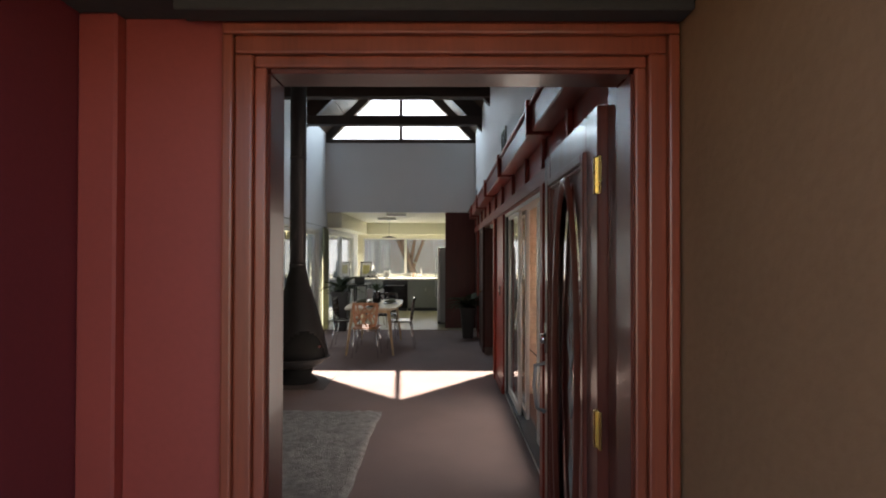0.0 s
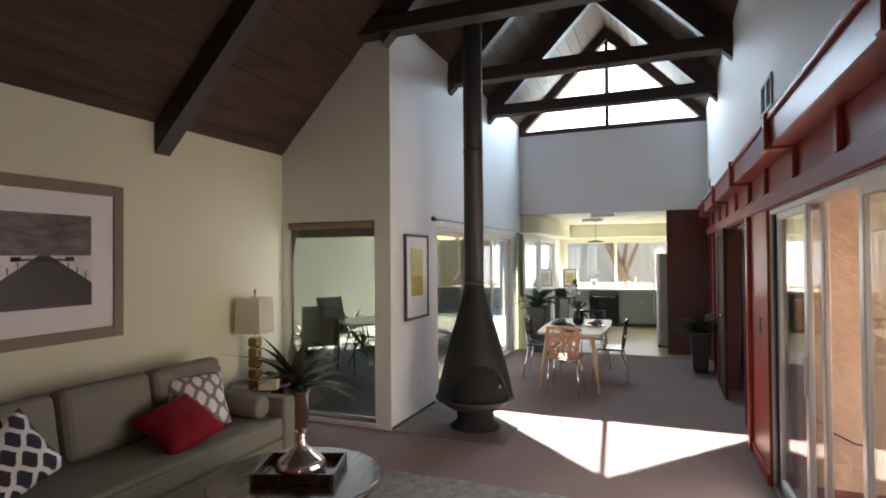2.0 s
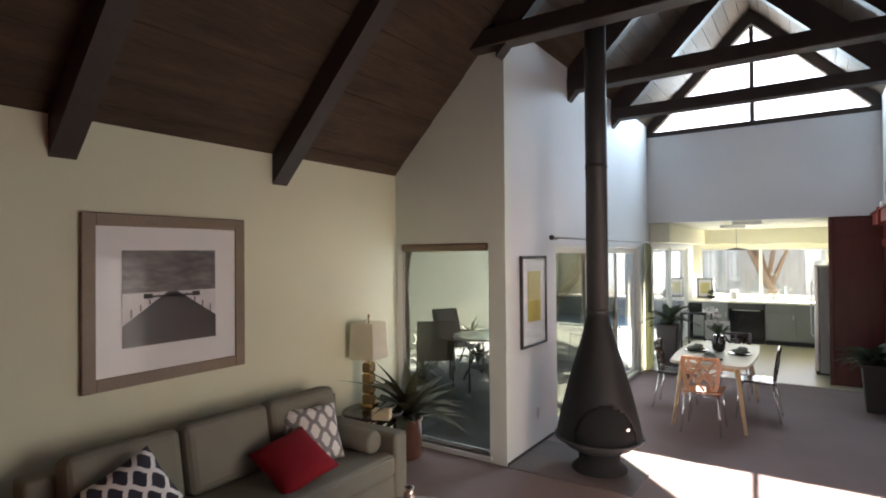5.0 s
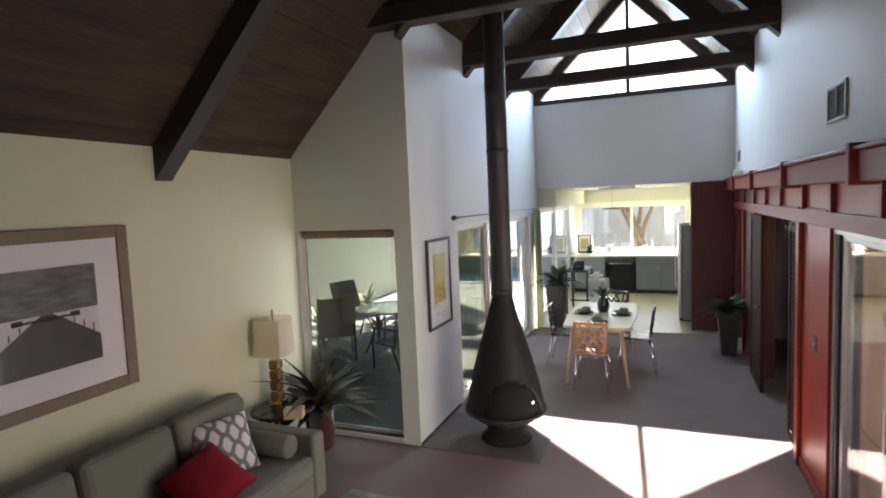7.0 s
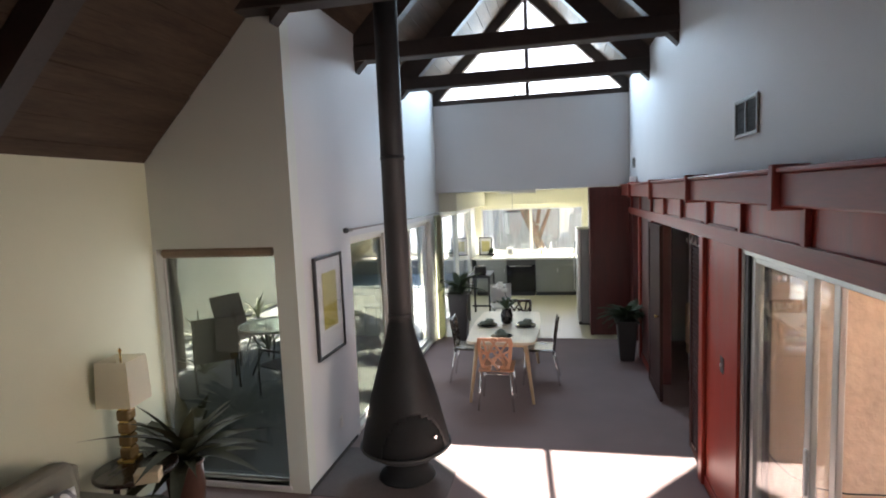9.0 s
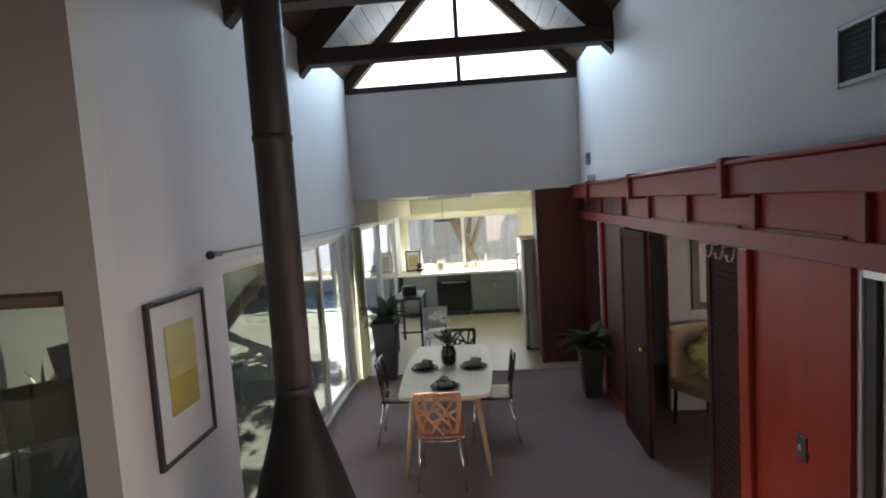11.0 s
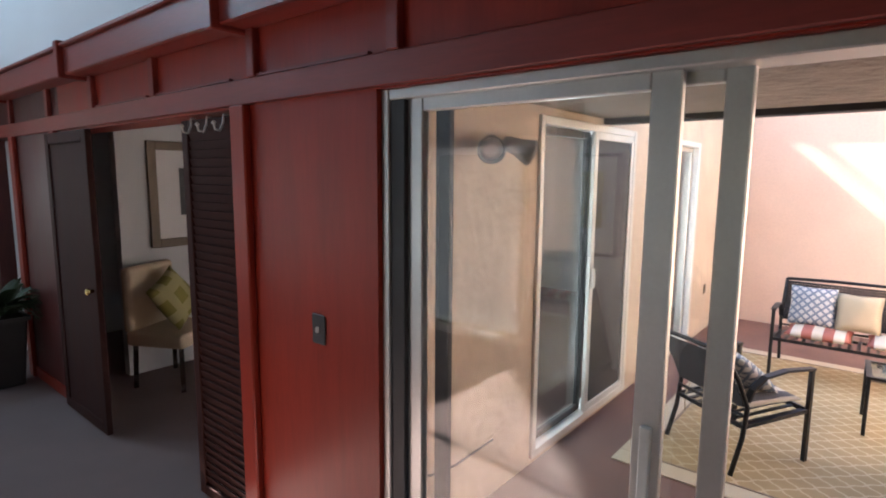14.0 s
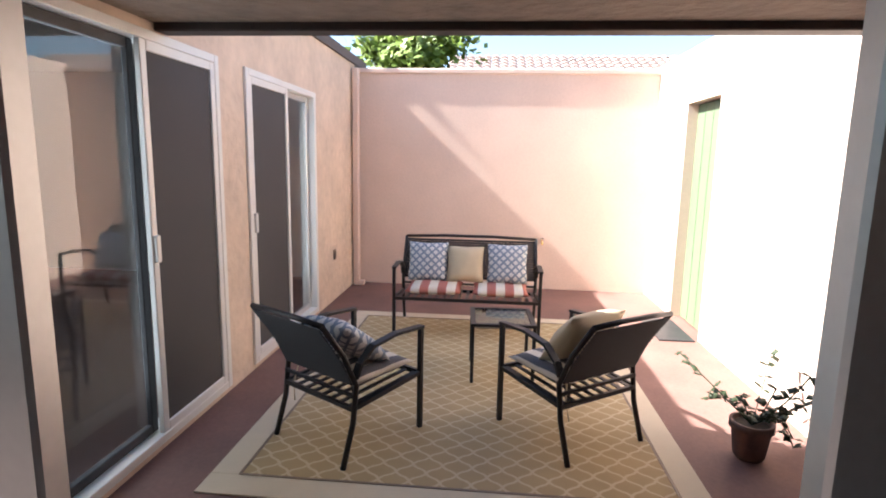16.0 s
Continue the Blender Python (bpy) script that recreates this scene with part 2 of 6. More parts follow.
POTBROWN = mat("brown_glazed_pot", (0.10, 0.045, 0.030), 0.3, var=0.2, scale=5, grain=30, bump=0.08)
POTDARK = mat("dark_planter", (0.035, 0.030, 0.028), 0.5, var=0.2, scale=5, grain=30, bump=0.1)
TERRA = mat("weathered_terracotta", (0.14, 0.085, 0.065), 0.8, var=0.3, scale=8, grain=40, bump=0.25)
SOIL = mat("soil", (0.04, 0.03, 0.02), 0.95, var=0.3, scale=20, grain=60, bump=0.5)
GREYCAB = mat("grey_cabinet_paint", (0.20, 0.21, 0.20), 0.45, var=0.06, scale=2, grain=40, bump=0.04)
COUNTER = mat("white_laminate", (0.80, 0.78, 0.68), 0.3, var=0.04, scale=6, grain=90, bump=0.03)
BLACKGLOSS = mat("black_glass", (0.012, 0.012, 0.013), 0.08, var=0.1, bump=0)
PLASTICW = mat("white_plastic", (0.75, 0.74, 0.70), 0.4, var=0.04, bump=0.02)
VENTDARK = mat("vent_shadow", (0.02, 0.02, 0.02), 0.8, var=0.1)
VENTGREY = mat("grey_vent_metal", (0.33, 0.33, 0.32), 0.5, 0.3, var=0.08)
SHAG = mat("grey_shag", (0.36, 0.35, 0.335), 0.97, var=0.45, scale=16, grain=90, bump=1.0, dist=0.03, spec=0.1)
RUGTAN = lattice("tan_lattice_rug", (0.41, 0.31, 0.165), (0.56, 0.46, 0.29), 0.108, 0.07, squash=1.0, wave=0.05)
RUGEDGE = mat("pale_rug_border", (0.62, 0.54, 0.40), 0.9, var=0.1, scale=4, grain=200, bump=0.3)
PILLAT = lattice("white_lattice_cloth", (0.78, 0.77, 0.76), (0.24, 0.23, 0.24), 0.10, 0.15, plane="XY", wave=0.07)
PILNAVY = lattice("navy_chain_cloth", (0.035, 0.035, 0.055), (0.80, 0.79, 0.80), 0.095, 0.13, plane="XY", wave=0.05)
PILBLUE = lattice("blue_grey_print_cloth", (0.62, 0.63, 0.62), (0.20, 0.25, 0.32), 0.052, 0.16, plane="XY", turn=45)
PILSAND = mat("sand_cloth", (0.58, 0.49, 0.33), 0.9, var=0.08, scale=4, grain=240, bump=0.3)
STRIPERED = stripes("red_cream_stripe", (0.72, 0.64, 0.52), (0.45, 0.15, 0.11), 0.16, "X")
STRIPEGREY = stripes("grey_cream_stripe", (0.62, 0.57, 0.48), (0.10, 0.10, 0.11), 0.12, "X")
IRON = mat("black_patio_iron", (0.022, 0.020, 0.020), 0.42, 0.3, var=0.15, bump=0.05)
MESHCLOTH = mat("black_woven_sling", (0.030, 0.029, 0.030), 0.7, var=0.2, scale=20, grain=300, bump=0.4)
SCREEN = mat("grey_insect_screen", (0.055, 0.052, 0.052), 0.7, var=0.1, scale=2, grain=300, bump=0.2)
GATEGREEN = mat("pale_green_paint", (0.15, 0.205, 0.115), 0.6, var=0.08, scale=2, grain=60, bump=0.1)
CHAIRBEIGE = mat("beige_upholstery", (0.60, 0.48, 0.34), 0.9, var=0.1, scale=4, grain=220, bump=0.3)
OLIVECLOTH = lattice("olive_patch_cloth", (0.26, 0.24, 0.06), (0.45, 0.41, 0.20), 0.2, 0.2, turn=0, plane="XY")
ROOFTILE = mat("grey_brown_roof_tile", (0.40, 0.30, 0.25), 0.85, var=0.3, scale=3, grain=30, bump=0.3)
LOUVRE = mat("dark_red_brown_stain", (0.045, 0.018, 0.015), 0.6, var=0.3, scale=1.3, grain=9, bump=0.12, dist=0.002, stretch=(9, 9, 1.0), spec=0.1)
# Pale so the unseen kitchen roof bounces sun up through the gable.
BOUNCEROOF = mat("pale_bounce_roof", (0.55, 0.50, 0.42), 0.9, var=0.2, scale=4, grain=60, bump=0.4)
ROOFING = mat("brown_roofing", (0.12, 0.10, 0.09), 0.9, var=0.2, scale=3, grain=30, bump=0.3)
BLUEPAD = mat("blue_grey_slab", (0.26, 0.33, 0.36), 0.8, var=0.2, scale=2, grain=40, bump=0.3)
SILVERGLASS = mat("mercury_glass", (0.62, 0.57, 0.53), 0.12, 0.85, var=0.15, scale=7, grain=30, bump=0.02)
FLOWER = mat("white_petal", (0.80, 0.80, 0.76), 0.6, var=0.05)
NAPKIN = mat("grey_green_napkin", (0.13, 0.14, 0.10), 0.85, var=0.15, scale=8, grain=200, bump=0.3)
PANE = glass("window_pane")
SINGLEPANE = glass("single_pane", (0.97, 0.98, 0.97), 0.062)
TINTED = glass("grey_green_pane", (0.66, 0.67, 0.62), 0.09)
DARKPANE = glass("dark_grey_pane", (0.42, 0.43, 0.38), 0.06)
TABLEGLASS = glass("table_glass", (0.75, 0.83, 0.80), 0.08)
ARTGLASS = glass("picture_glass", (0.985, 0.985, 0.985), 0.010)


# ---- builders ----
def bm_box(x0, y0, z0, x1, y1, z1, bevel=0.0, bm=None, seg=1):
    bm = bm or bmesh.new()
    v = [bm.verts.new((x, y, z)) for z in (z0, z1) for y in (y0, y1) for x in (x0, x1)]
    fs = [bm.faces.new([v[i] for i in q]) for q in ((0, 2, 3, 1), (4, 5, 7, 6), (0, 1, 5, 4), (2, 6, 7, 3), (0, 4, 6, 2), (1, 3, 7, 5))]
    if bevel:
        edges = {e for f in fs for e in f.edges}
        bmesh.ops.bevel(bm, geom=list(edges), offset=bevel, segments=seg, affect="EDGES", profile=0.5)
    return bm


def bm_prism(pts, lo, hi, axis="y", bm=None):
    """A flat polygon drawn out along an axis; pts are the other two coordinates in the order x, y, z."""
    bm = bm or bmesh.new()

    def place(p, d):
        return {"x": (d, p[0], p[1]), "y": (p[0], d, p[1]), "z": (p[0], p[1], d)}[axis]
    a, b = [bm.verts.new(place(p, lo)) for p in pts], [bm.verts.new(place(p, hi)) for p in pts]
    bm.faces.new(a[::-1])
    bm.faces.new(b)
    for i in range(len(pts)):
        j = (i + 1) % len(pts)
        bm.faces.new((a[i], a[j], b[j], b[i]))
    bmesh.ops.recalc_face_normals(bm, faces=bm.faces[:])
    return bm


def bm_lathe(profile, seg=24, bm=None, centre=(0, 0), closed=True):
    """A turned shape: profile is (radius, z) from below upwards."""
    bm = bm or bmesh.new()
    rings = []
    for r, z in profile:
        rings.append([bm.verts.new((centre[0] + r * math.cos(2 * math.pi * k / seg), centre[1] + r * math.sin(2 * math.pi * k / seg), z)) for k in range(seg)])
    for a, b in zip(rings, rings[1:]):
        for k in range(seg):
            bm.faces.new((a[k], a[(k + 1) % seg], b[(k + 1) % seg], b[k])).smooth = True
    if closed:
        bm.faces.new(rings[0][::-1])
        bm.faces.new(rings[-1])
    return bm


def bm_tube(path, r, seg=8, bm=None, taper=None):
    """A round bar along points."""
    bm = bm or bmesh.new()
    pts = [Vector(p) for p in path]
    rings = []
    for i, p in enumerate(pts):
        d = (pts[min(i + 1, len(pts) - 1)] - pts[max(i - 1, 0)]).normalized()
        s = d.orthogonal().normalized() if not rings else (side - d * side.dot(d)).normalized()
        side, up = s, d.cross(s)
        rad = r if taper is None else r + (taper - r) * i / (len(pts) - 1)
        rings.append([bm.verts.new(p + (s * math.cos(2 * math.pi * k / seg) + up * math.sin(2 * math.pi * k / seg)) * rad) for k in range(seg)])
    for a, b in zip(rings, rings[1:]):
        for k in range(seg):
            bm.faces.new((a[k], a[(k + 1) % seg], b[(k + 1) % seg], b[k])).smooth = True
    bm.faces.new(rings[0][::-1])
    bm.faces.new(rings[-1])
    bmesh.ops.recalc_face_normals(bm, faces=bm.faces[:])
    return bm


def bm_bar(a, b, w, h, bm=None):
    """A rectangular bar from a to b, w wide across and h high."""
    bm = bm or bmesh.new()
    a, b = Vector(a), Vector(b)
    d = (b - a).normalized()
    s = d.cross(Vector((0, 0, 1)))
    s = Vector((1, 0, 0)) if s.length < 1e-3 else s.normalized()
    u = s.cross(d).normalized()
    q = [[bm.verts.new(p + s * (i * w / 2) + u * (j * h / 2)) for i, j in ((-1, -1), (1, -1), (1, 1), (-1, 1))] for p in (a, b)]
    bm.faces.new(q[0][::-1])
    bm.faces.new(q[1])
    for k in range(4):
        bm.faces.new((q[0][k], q[0][(k + 1) % 4], q[1][(k + 1) % 4], q[1][k]))
    bmesh.ops.recalc_face_normals(bm, faces=bm.faces[:])
    return bm


def bm_cushion(w, d, h, puff=0.5, n=12, bm=None):
    """A stuffed square: full in the middle, thin at the seams, corners drawn out."""
    bm = bm or bmesh.new()
    top, bot = {}, {}
    for i in range(n + 1):
        for j in range(n + 1):
            u, v = i / n * 2 - 1, j / n * 2 - 1
            f = ((1 - u * u) * (1 - v * v)) ** 0.38
            pull = 1 - 0.06 * (1 - abs(u)) * abs(v) ** 3 - 0.06 * (1 - abs(v)) * abs(u) ** 3
            x, y = u * w / 2 * pull, v * d / 2 * pull
            w2 = 0.012 * noise.noise(Vector((u * 2.1 + w * 9, v * 2.1, h * 7)))
            top[i, j] = bm.verts.new((x, y, h * puff * f + w2 * f))
            edge = i in (0, n) or j in (0, n)
            bot[i, j] = top[i, j] if edge else bm.verts.new((x, y, -h * (1 - puff) * f))
    for i in range(n):
        for j in range(n):
            for g, order in ((top, 1), (bot, -1)):
                q = [g[i, j], g[i + 1, j], g[i + 1, j + 1], g[i, j + 1]][::order]
                if len(set(q)) == 4:
                    try:
                        bm.faces.new(q).smooth = True
                    except ValueError:
                        pass
    return bm


def mesh_of(name, bm):
    me = bpy.data.meshes.new(name)
    bm.to_mesh(me)
    bm.free()
    return me


def part(name, bm, material, parent, label="", m=None):
    me = bm if isinstance(bm, bpy.types.Mesh) else mesh_of(name, bm)
    if not me.materials:
        me.materials.append(material)
    ob = new(name, me)
    ob.parent = parent
    if m is not None:
        ob.matrix_basis = m
    if label:
        ob["label"] = label
    return ob


def thing(name, x, y, z, rz=0, label="", category="", group="", kind=""):
    ob = new(name)
    ob.empty_display_size = 0.1
    ob.matrix_basis = pose(x, y, z, 0, 0, rz)
    return tagged(ob, label, category, group, kind)


def setting(name, bm, material, label="", category=""):
    me = mesh_of(name, bm)
    me.materials.append(material)
    return tagged(new(name, me), label, category, kind="structure")


def holes_wall(axis, lo, hi, a0, a1, z0, z1, holes, bm=None):
    """A wall lo..hi thick across its axis, from a0 to a1 along, with openings (from, to, bottom, top)."""
    bm = bm or bmesh.new()
    cuts = sorted({a0, a1, *[h[0] for h in holes], *[h[1] for h in holes]})
    for s, e in zip(cuts, cuts[1:]):
        mid, z = (s + e) / 2, z0
        for h in sorted([h for h in holes if h[0] <= mid <= h[1]], key=lambda q: q[2]):
            if h[2] > z + 1e-4:
                bm_box(*((lo, s, z, hi, e, h[2]) if axis == "x" else (s, lo, z, e, hi, h[2])), bm=bm)
            z = h[3]
        if z < z1 - 1e-4:
            bm_box(*((lo, s, z, hi, e, z1) if axis == "x" else (s, lo, z, e, hi, z1)), bm=bm)
    return bm


def frame_rect(a0, a1, z0, z1, w, d0, d1, bm=None, axis="x"):
    """Four bars round an opening; the depth runs across the given axis."""
    bm = bm or bmesh.new()
    for s, e, lo, hi in ((a0, a0 + w, z0, z1), (a1 - w, a1, z0, z1), (a0 + w, a1 - w, z0, z0 + w), (a0 + w, a1 - w, z1 - w, z1)):
        bm_box(*((d0, s, lo, d1, e, hi) if axis == "x" else (s, d0, lo, e, d1, hi)), 0.004, bm=bm)
    return bm


# ---- plan ----
XR, XL, XA, YW, YC = 0.39, -2.83, -4.14, 7.0, 12.37
RIDGE, EAVE, SLOPE = -1.22, 2.82, 1.03


def roof(x):
    return EAVE + SLOPE * (x - XA) if x < RIDGE else EAVE + SLOPE * (2 * RIDGE - XA - x)


APEX = roof(RIDGE)

# ---- ground and floors ----
setting("ground", bm_box(-400, -400, -0.35, 400, 400, -0.14), GROUND, "dry brown earth round the house", "ground")
bm = bm_box(XA - 0.2, 1.975, -0.13, XR + 0.19, YW + 0.1, 0.0)
bm_box(XL - 0.1, YW + 0.1, -0.13, XR + 0.19, 12.1, 0.0, bm=bm)
setting("floor_living", bm, CARPET, "taupe cut-pile carpet over the living and dining room", "floor")
setting("floor_kitchen", bm_box(-2.95, 12.1, -0.13, 0.59, 16.9, 0.003), VINYL, "cream vinyl floor of the kitchen", "floor")
setting("floor_bedroom", bm_box(0.58, 7.23, -0.13, 6.9, 12.2, -0.002), CARPET, "taupe carpet of the bedroom", "floor")
setting("floor_porch", bm_box(-3.0, -3.0, -0.13, 1.5, 1.975, -0.02), CONCRETE, "grey concrete porch slab", "floor")
setting("floor_patio", bm_box(0.58, 3.15, -0.135, 7.2, 7.23, -0.06), PATIO, "red-brown concrete patio floor", "floor")
setting("floor_court", bm_box(-7.8, 7.14, -0.135, -2.9, 20.0, -0.05), CONCRETE, "grey concrete court floor", "floor")
setting("hearth", bm_box(-2.82, 6.98, -0.05, -1.68, 7.86, 0.008, 0.003), SLATE, "dark slate hearth slab set in the carpet", "hearth")

# ---- living room shell ----
setting("wall_west", bm_box(XA - 0.2, 1.975, 0, XA, YW + 0.14, EAVE + 0.12), CREAM, "cream painted wall behind the sofa", "wall")
bm = holes_wall("y", YW, YW + 0.14, XA, XL, 0, EAVE, [(-4.11, -3.01, 0.06, 2.09)])
bm_prism([(XA, EAVE), (XL, EAVE), (XL, roof(XL) + 0.02), (XA, EAVE + 0.02)], YW, YW + 0.14, bm=bm)
setting("wall_court_window", bm, OFFWHITE, "off-white wall with a large fixed window", "wall")
bm = holes_wall("x", XL - 0.15, XL, YW + 0.14, 16.9, 0, 2.49, [(8.2, 11.8, 0.0, 2.07), (12.75, 16.0, 0.0, 2.08)])
bm_box(XL - 0.15, YW + 0.14, 2.49, XL, YC + 0.15, roof(XL) + 0.02, bm=bm)
setting("wall_dining_west", bm, WHITE, "white painted dining room wall with a sliding door", "wall")
# far gable wall with its glazed triangle
setting("wall_gable", bm_box(XL, YC, 2.49, XR, YC + 0.15, 3.98), WHITE, "white painted wall above the kitchen opening", "wall")
setting("wall_kitchen_north", holes_wall("y", 16.75, 16.9, XL, 0.59, 0, 2.49, [(-2.68, -0.17, 0.98, 2.06)]), KITCHEN, "pale yellow kitchen wall with a wide window", "wall")
setting("wall_kitchen_east", bm_box(XR + 0.03, 12.45, 0, XR + 0.2, 16.75, 2.49), KITCHEN, "pale yellow kitchen side wall", "wall")
setting("ceiling_kitchen", bm_box(XL - 0.15, YC + 0.15, 2.49, 0.59, 16.9, 2.62), KITCHEN, "pale kitchen ceiling", "ceiling")
setting("soffit_kitchen", bm_box(XL, 12.52, 2.16, XL + 0.32, 16.75, 2.485, 0.004), KITCHEN, "pale boxed valance over the side windows", "soffit")
setting("soffit_kitchen_back", bm_box(XL + 0.32, 16.35, 2.16, 0.4, 16.75, 2.485, 0.004), KITCHEN, "pale boxed soffit above the kitchen window", "soffit")
# entry wall, closed up to the roof
bm = holes_wall("y", 1.975, 2.075, XA, XR, 0, EAVE, [(-0.74, 0.22, 0.0, 2.05)])
bm_prism([(XA, EAVE), (XR, EAVE), (XR, roof(XR)), (RIDGE, APEX), (XA, EAVE + 0.01)], 1.975, 2.075, bm=bm)
setting("wall_entry", bm, PORCHRED, "red painted entry wall with the front door opening", "wall")

# east wall: red timber below, white plaster above
bm = holes_wall("x", XR, XR + 0.19, 1.975, 9.98, 0, 2.50,
                [(4.25, 6.82, 0.0, 2.035), (7.70, 9.98, 0.0, 2.03)])
# Far end of the same red wall, its shade painted in.
setting("wall_east_far", holes_wall("x", XR, XR + 0.19, 9.98, 12.45, 0, 2.50, [(11.2, 12.02, 0.0, 2.05)]), SHADEDRED, "red-stained timber wall beside the kitchen, darkened in colour for shade", "wall")
setting("wall_east", bm, RED, "red-stained timber wall with sliding door openings", "wall")
bm = holes_wall("x", XR, XR + 0.19, 1.975, 12.45, 2.50, roof(XR) + 0.02, [])
setting("wall_east_upper", bm, WHITE, "white painted upper wall above the red beam", "wall")

# ceiling boards run the length of the room, in one mesh
bm = bmesh.new()
step = 0.135
n_boards = int((RIDGE - XA + 0.2) / step) + 1
for side in (0, 1):
    for k in range(n_boards):
        xa, xb = RIDGE - k * step, RIDGE - (k + 1) * step + 0.006
        if side:
            xa, xb = 2 * RIDGE - xb, 2 * RIDGE - xa
        else:
            xa, xb = xb, xa
        if xa > XR + 0.3:
            continue
        for y0, y1 in (((1.95, YW + 0.14), (YW + 0.14, YC + 0.4)) if xb > XL - 0.25 else ((1.95, YW + 0.14),)):
            lift = 0.003 * ((k * 7) % 3)
            bm_prism([(xa, roof(xa) + lift), (xb, roof(xb) + lift), (xb, roof(xb) + 0.05), (xa, roof(xa) + 0.05)], y0, y1, bm=bm)
setting("ceiling", bm, CEIL, "dark-stained board ceiling under the pitched roof", "ceiling")
bm = bmesh.new()
for x0, x1, y0, y1 in ((XA - 0.45, RIDGE, 1.75, YW + 0.3), (XL - 0.35, RIDGE, YW + 0.3, YC + 0.45), (RIDGE, XR + 0.25, 1.75, YC + 0.45)):
    bm_prism([(x0, roof(x0) + 0.06), (x1, roof(x1) + 0.06), (x1, roof(x1) + 0.16), (x0, roof(x0) + 0.16)], y0, y1, bm=bm)
setting("roof_main", bm, ROOFING, "brown pitched roof over the living room", "roof")
setting("roof_lean", bm_prism([(XR + 0.19, 4.05), (2.99, 2.34), (2.99, 2.42), (XR + 0.19, 4.17)], 3.3, YC, bm=None), ROOFING, "brown lower roof slope above the patio soffit", "roof")
# Eave lengthened past the kitchen window to keep sun off the floor.
setting("roof_kitchen", bm_box(XL - 0.35, YC + 0.46, 2.63, 0.75, 17.9, 2.74), BOUNCEROOF, "unseen flat kitchen roof, pale to bounce sun, long-eaved to block it", "roof")
setting("roof_bedroom", bm_box(0.6, 7.06, 2.62, 7.4, 12.5, 2.72), ROOFING, "flat roof over the bedroom", "roof")

# ---- trusses ----
def rafters(y, w=0.13, h=0.27, chord=True, label="dark-stained timber roof truss"):
    t = thing("roof_truss", 0, y, 0, 0, label, "truss", "roof trusses", "structure")
    xl = XA if y < YW - 0.2 else XL
    for name, xe in (("rafter", xl), ("rafter", XR)):
        d = h / math.cos(math.atan(SLOPE))
        pts = [(xe, roof(xe) - 0.004), (RIDGE, APEX - 0.004), (RIDGE, APEX - d), (xe, roof(xe) - d)]
        part(name, bm_prism(pts, -w / 2, w / 2), BEAM, t)
    if chord:
        cl = XL - 0.3 if y < YW else XL
        part("tie_beam", bm_box(cl, -w / 2 - 0.025, 3.89, XR, w / 2 + 0.025, 4.05, 0.008), BEAM, t)
    return t


for y in (3.87, 5.47):
    rafters(y, 0.15, 0.175, chord=False, label="dark-stained rafters below the board ceiling")
for y in (YW - 0.085, 8.68, 10.38):
    rafters(y)

# glazed gable: frame, tie, sill, mullion and panes
gw = thing("window_gable", 0, YC + 0.04, 0, 0, "triangular gable window in dark timber framing", "window", kind="structure")
part("sill", bm_box(XL, -0.06, 3.98, XR, 0.10, 4.06, 0.006), BEAM, gw)
for xe in (XL, XR):
    s = 1 if xe < RIDGE else -1
    part("frame_rafter", bm_prism([(xe, 4.06), (xe + s * 0.09, 4.06), (RIDGE, 5.62), (RIDGE, APEX), (xe, roof(xe))], -0.05, 0.09), BEAM, gw)
part("mullion", bm_box(RIDGE - 0.03, -0.045, 4.06, RIDGE + 0.03, 0.07, 5.57), BEAM, gw)
for z0, z1 in ((4.06, 5.60),):
    for s in (-1, 1):
        w0, w1 = (5.62 - z0) / 1.56 * 1.53, max((5.62 - z1) / 1.56 * 1.53, 0.03)
        p = part("pane", bm_prism([(RIDGE + s * 0.03, z0), (RIDGE + s * w0, z0), (RIDGE + s * w1, z1), (RIDGE + s * 0.03, z1)], 0.02, 0.026), PANE, gw)
        p.visible_shadow = False

# ---- red timber trim of the east wall ----
bx = XR - 0.13
setting("beam_east", bm_box(bx, 2.08, 2.335, XR, 12.37, 2.492, 0.008), REDH, "projecting red-stained box beam along the wall", "beam")
setting("beam_cap", bm_box(bx - 0.02, 2.08, 2.492, XR, 12.37, 2.515, 0.005), REDH, "thin red-stained capping on the beam", "trim")
setting("head_trim", bm_box(XR - 0.022, 2.08, 2.04, XR, 12.37, 2.145, 0.004), REDH, "red-stained head trim above the openings", "trim")
tr = thing("wall_battens", XR, 0, 0, 0, "red-stained battens and straps below the beam", "trim", kind="structure")
cl = mesh_of("batten", bm_box(-0.03, -0.028, 2.145, 0, 0.028, 2.335, 0.004))
for y in (2.7, 3.45, 4.2, 4.95, 5.80, 6.72, 7.53, 8.45, 9.3, 10.15, 11.1, 12.0):
    part("batten", cl, REDH, tr, m=pose(0, y, 0))
st = mesh_of("strap", bm_box(-0.165, -0.03, 2.315, -0.0, 0.03, 2.532, 0.006))
for y in (3.99, 5.82, 7.60, 9.4, 11.2):
    part("strap", st, REDH, tr, m=pose(0, y, 0))
post = mesh_of("post", bm_box(-0.035, -0.055, 0.0, 0, 0.055, 2.04, 0.006))
for y in (7.64, 4.17, 10.08, 11.12):
    part("post", post, RED, tr, m=pose(0, y, 0))
# Added red strips that catch the sky's glint along the head trim's top.
ledge = mesh_of("ledge_glint_strip", bm_box(-0.018, -0.36, 2.147, 0, 0.36, 2.158))
for y in (7.2, 8.07, 8.9):
    part("ledge", ledge, REDH, tr, m=pose(0, y, 0))
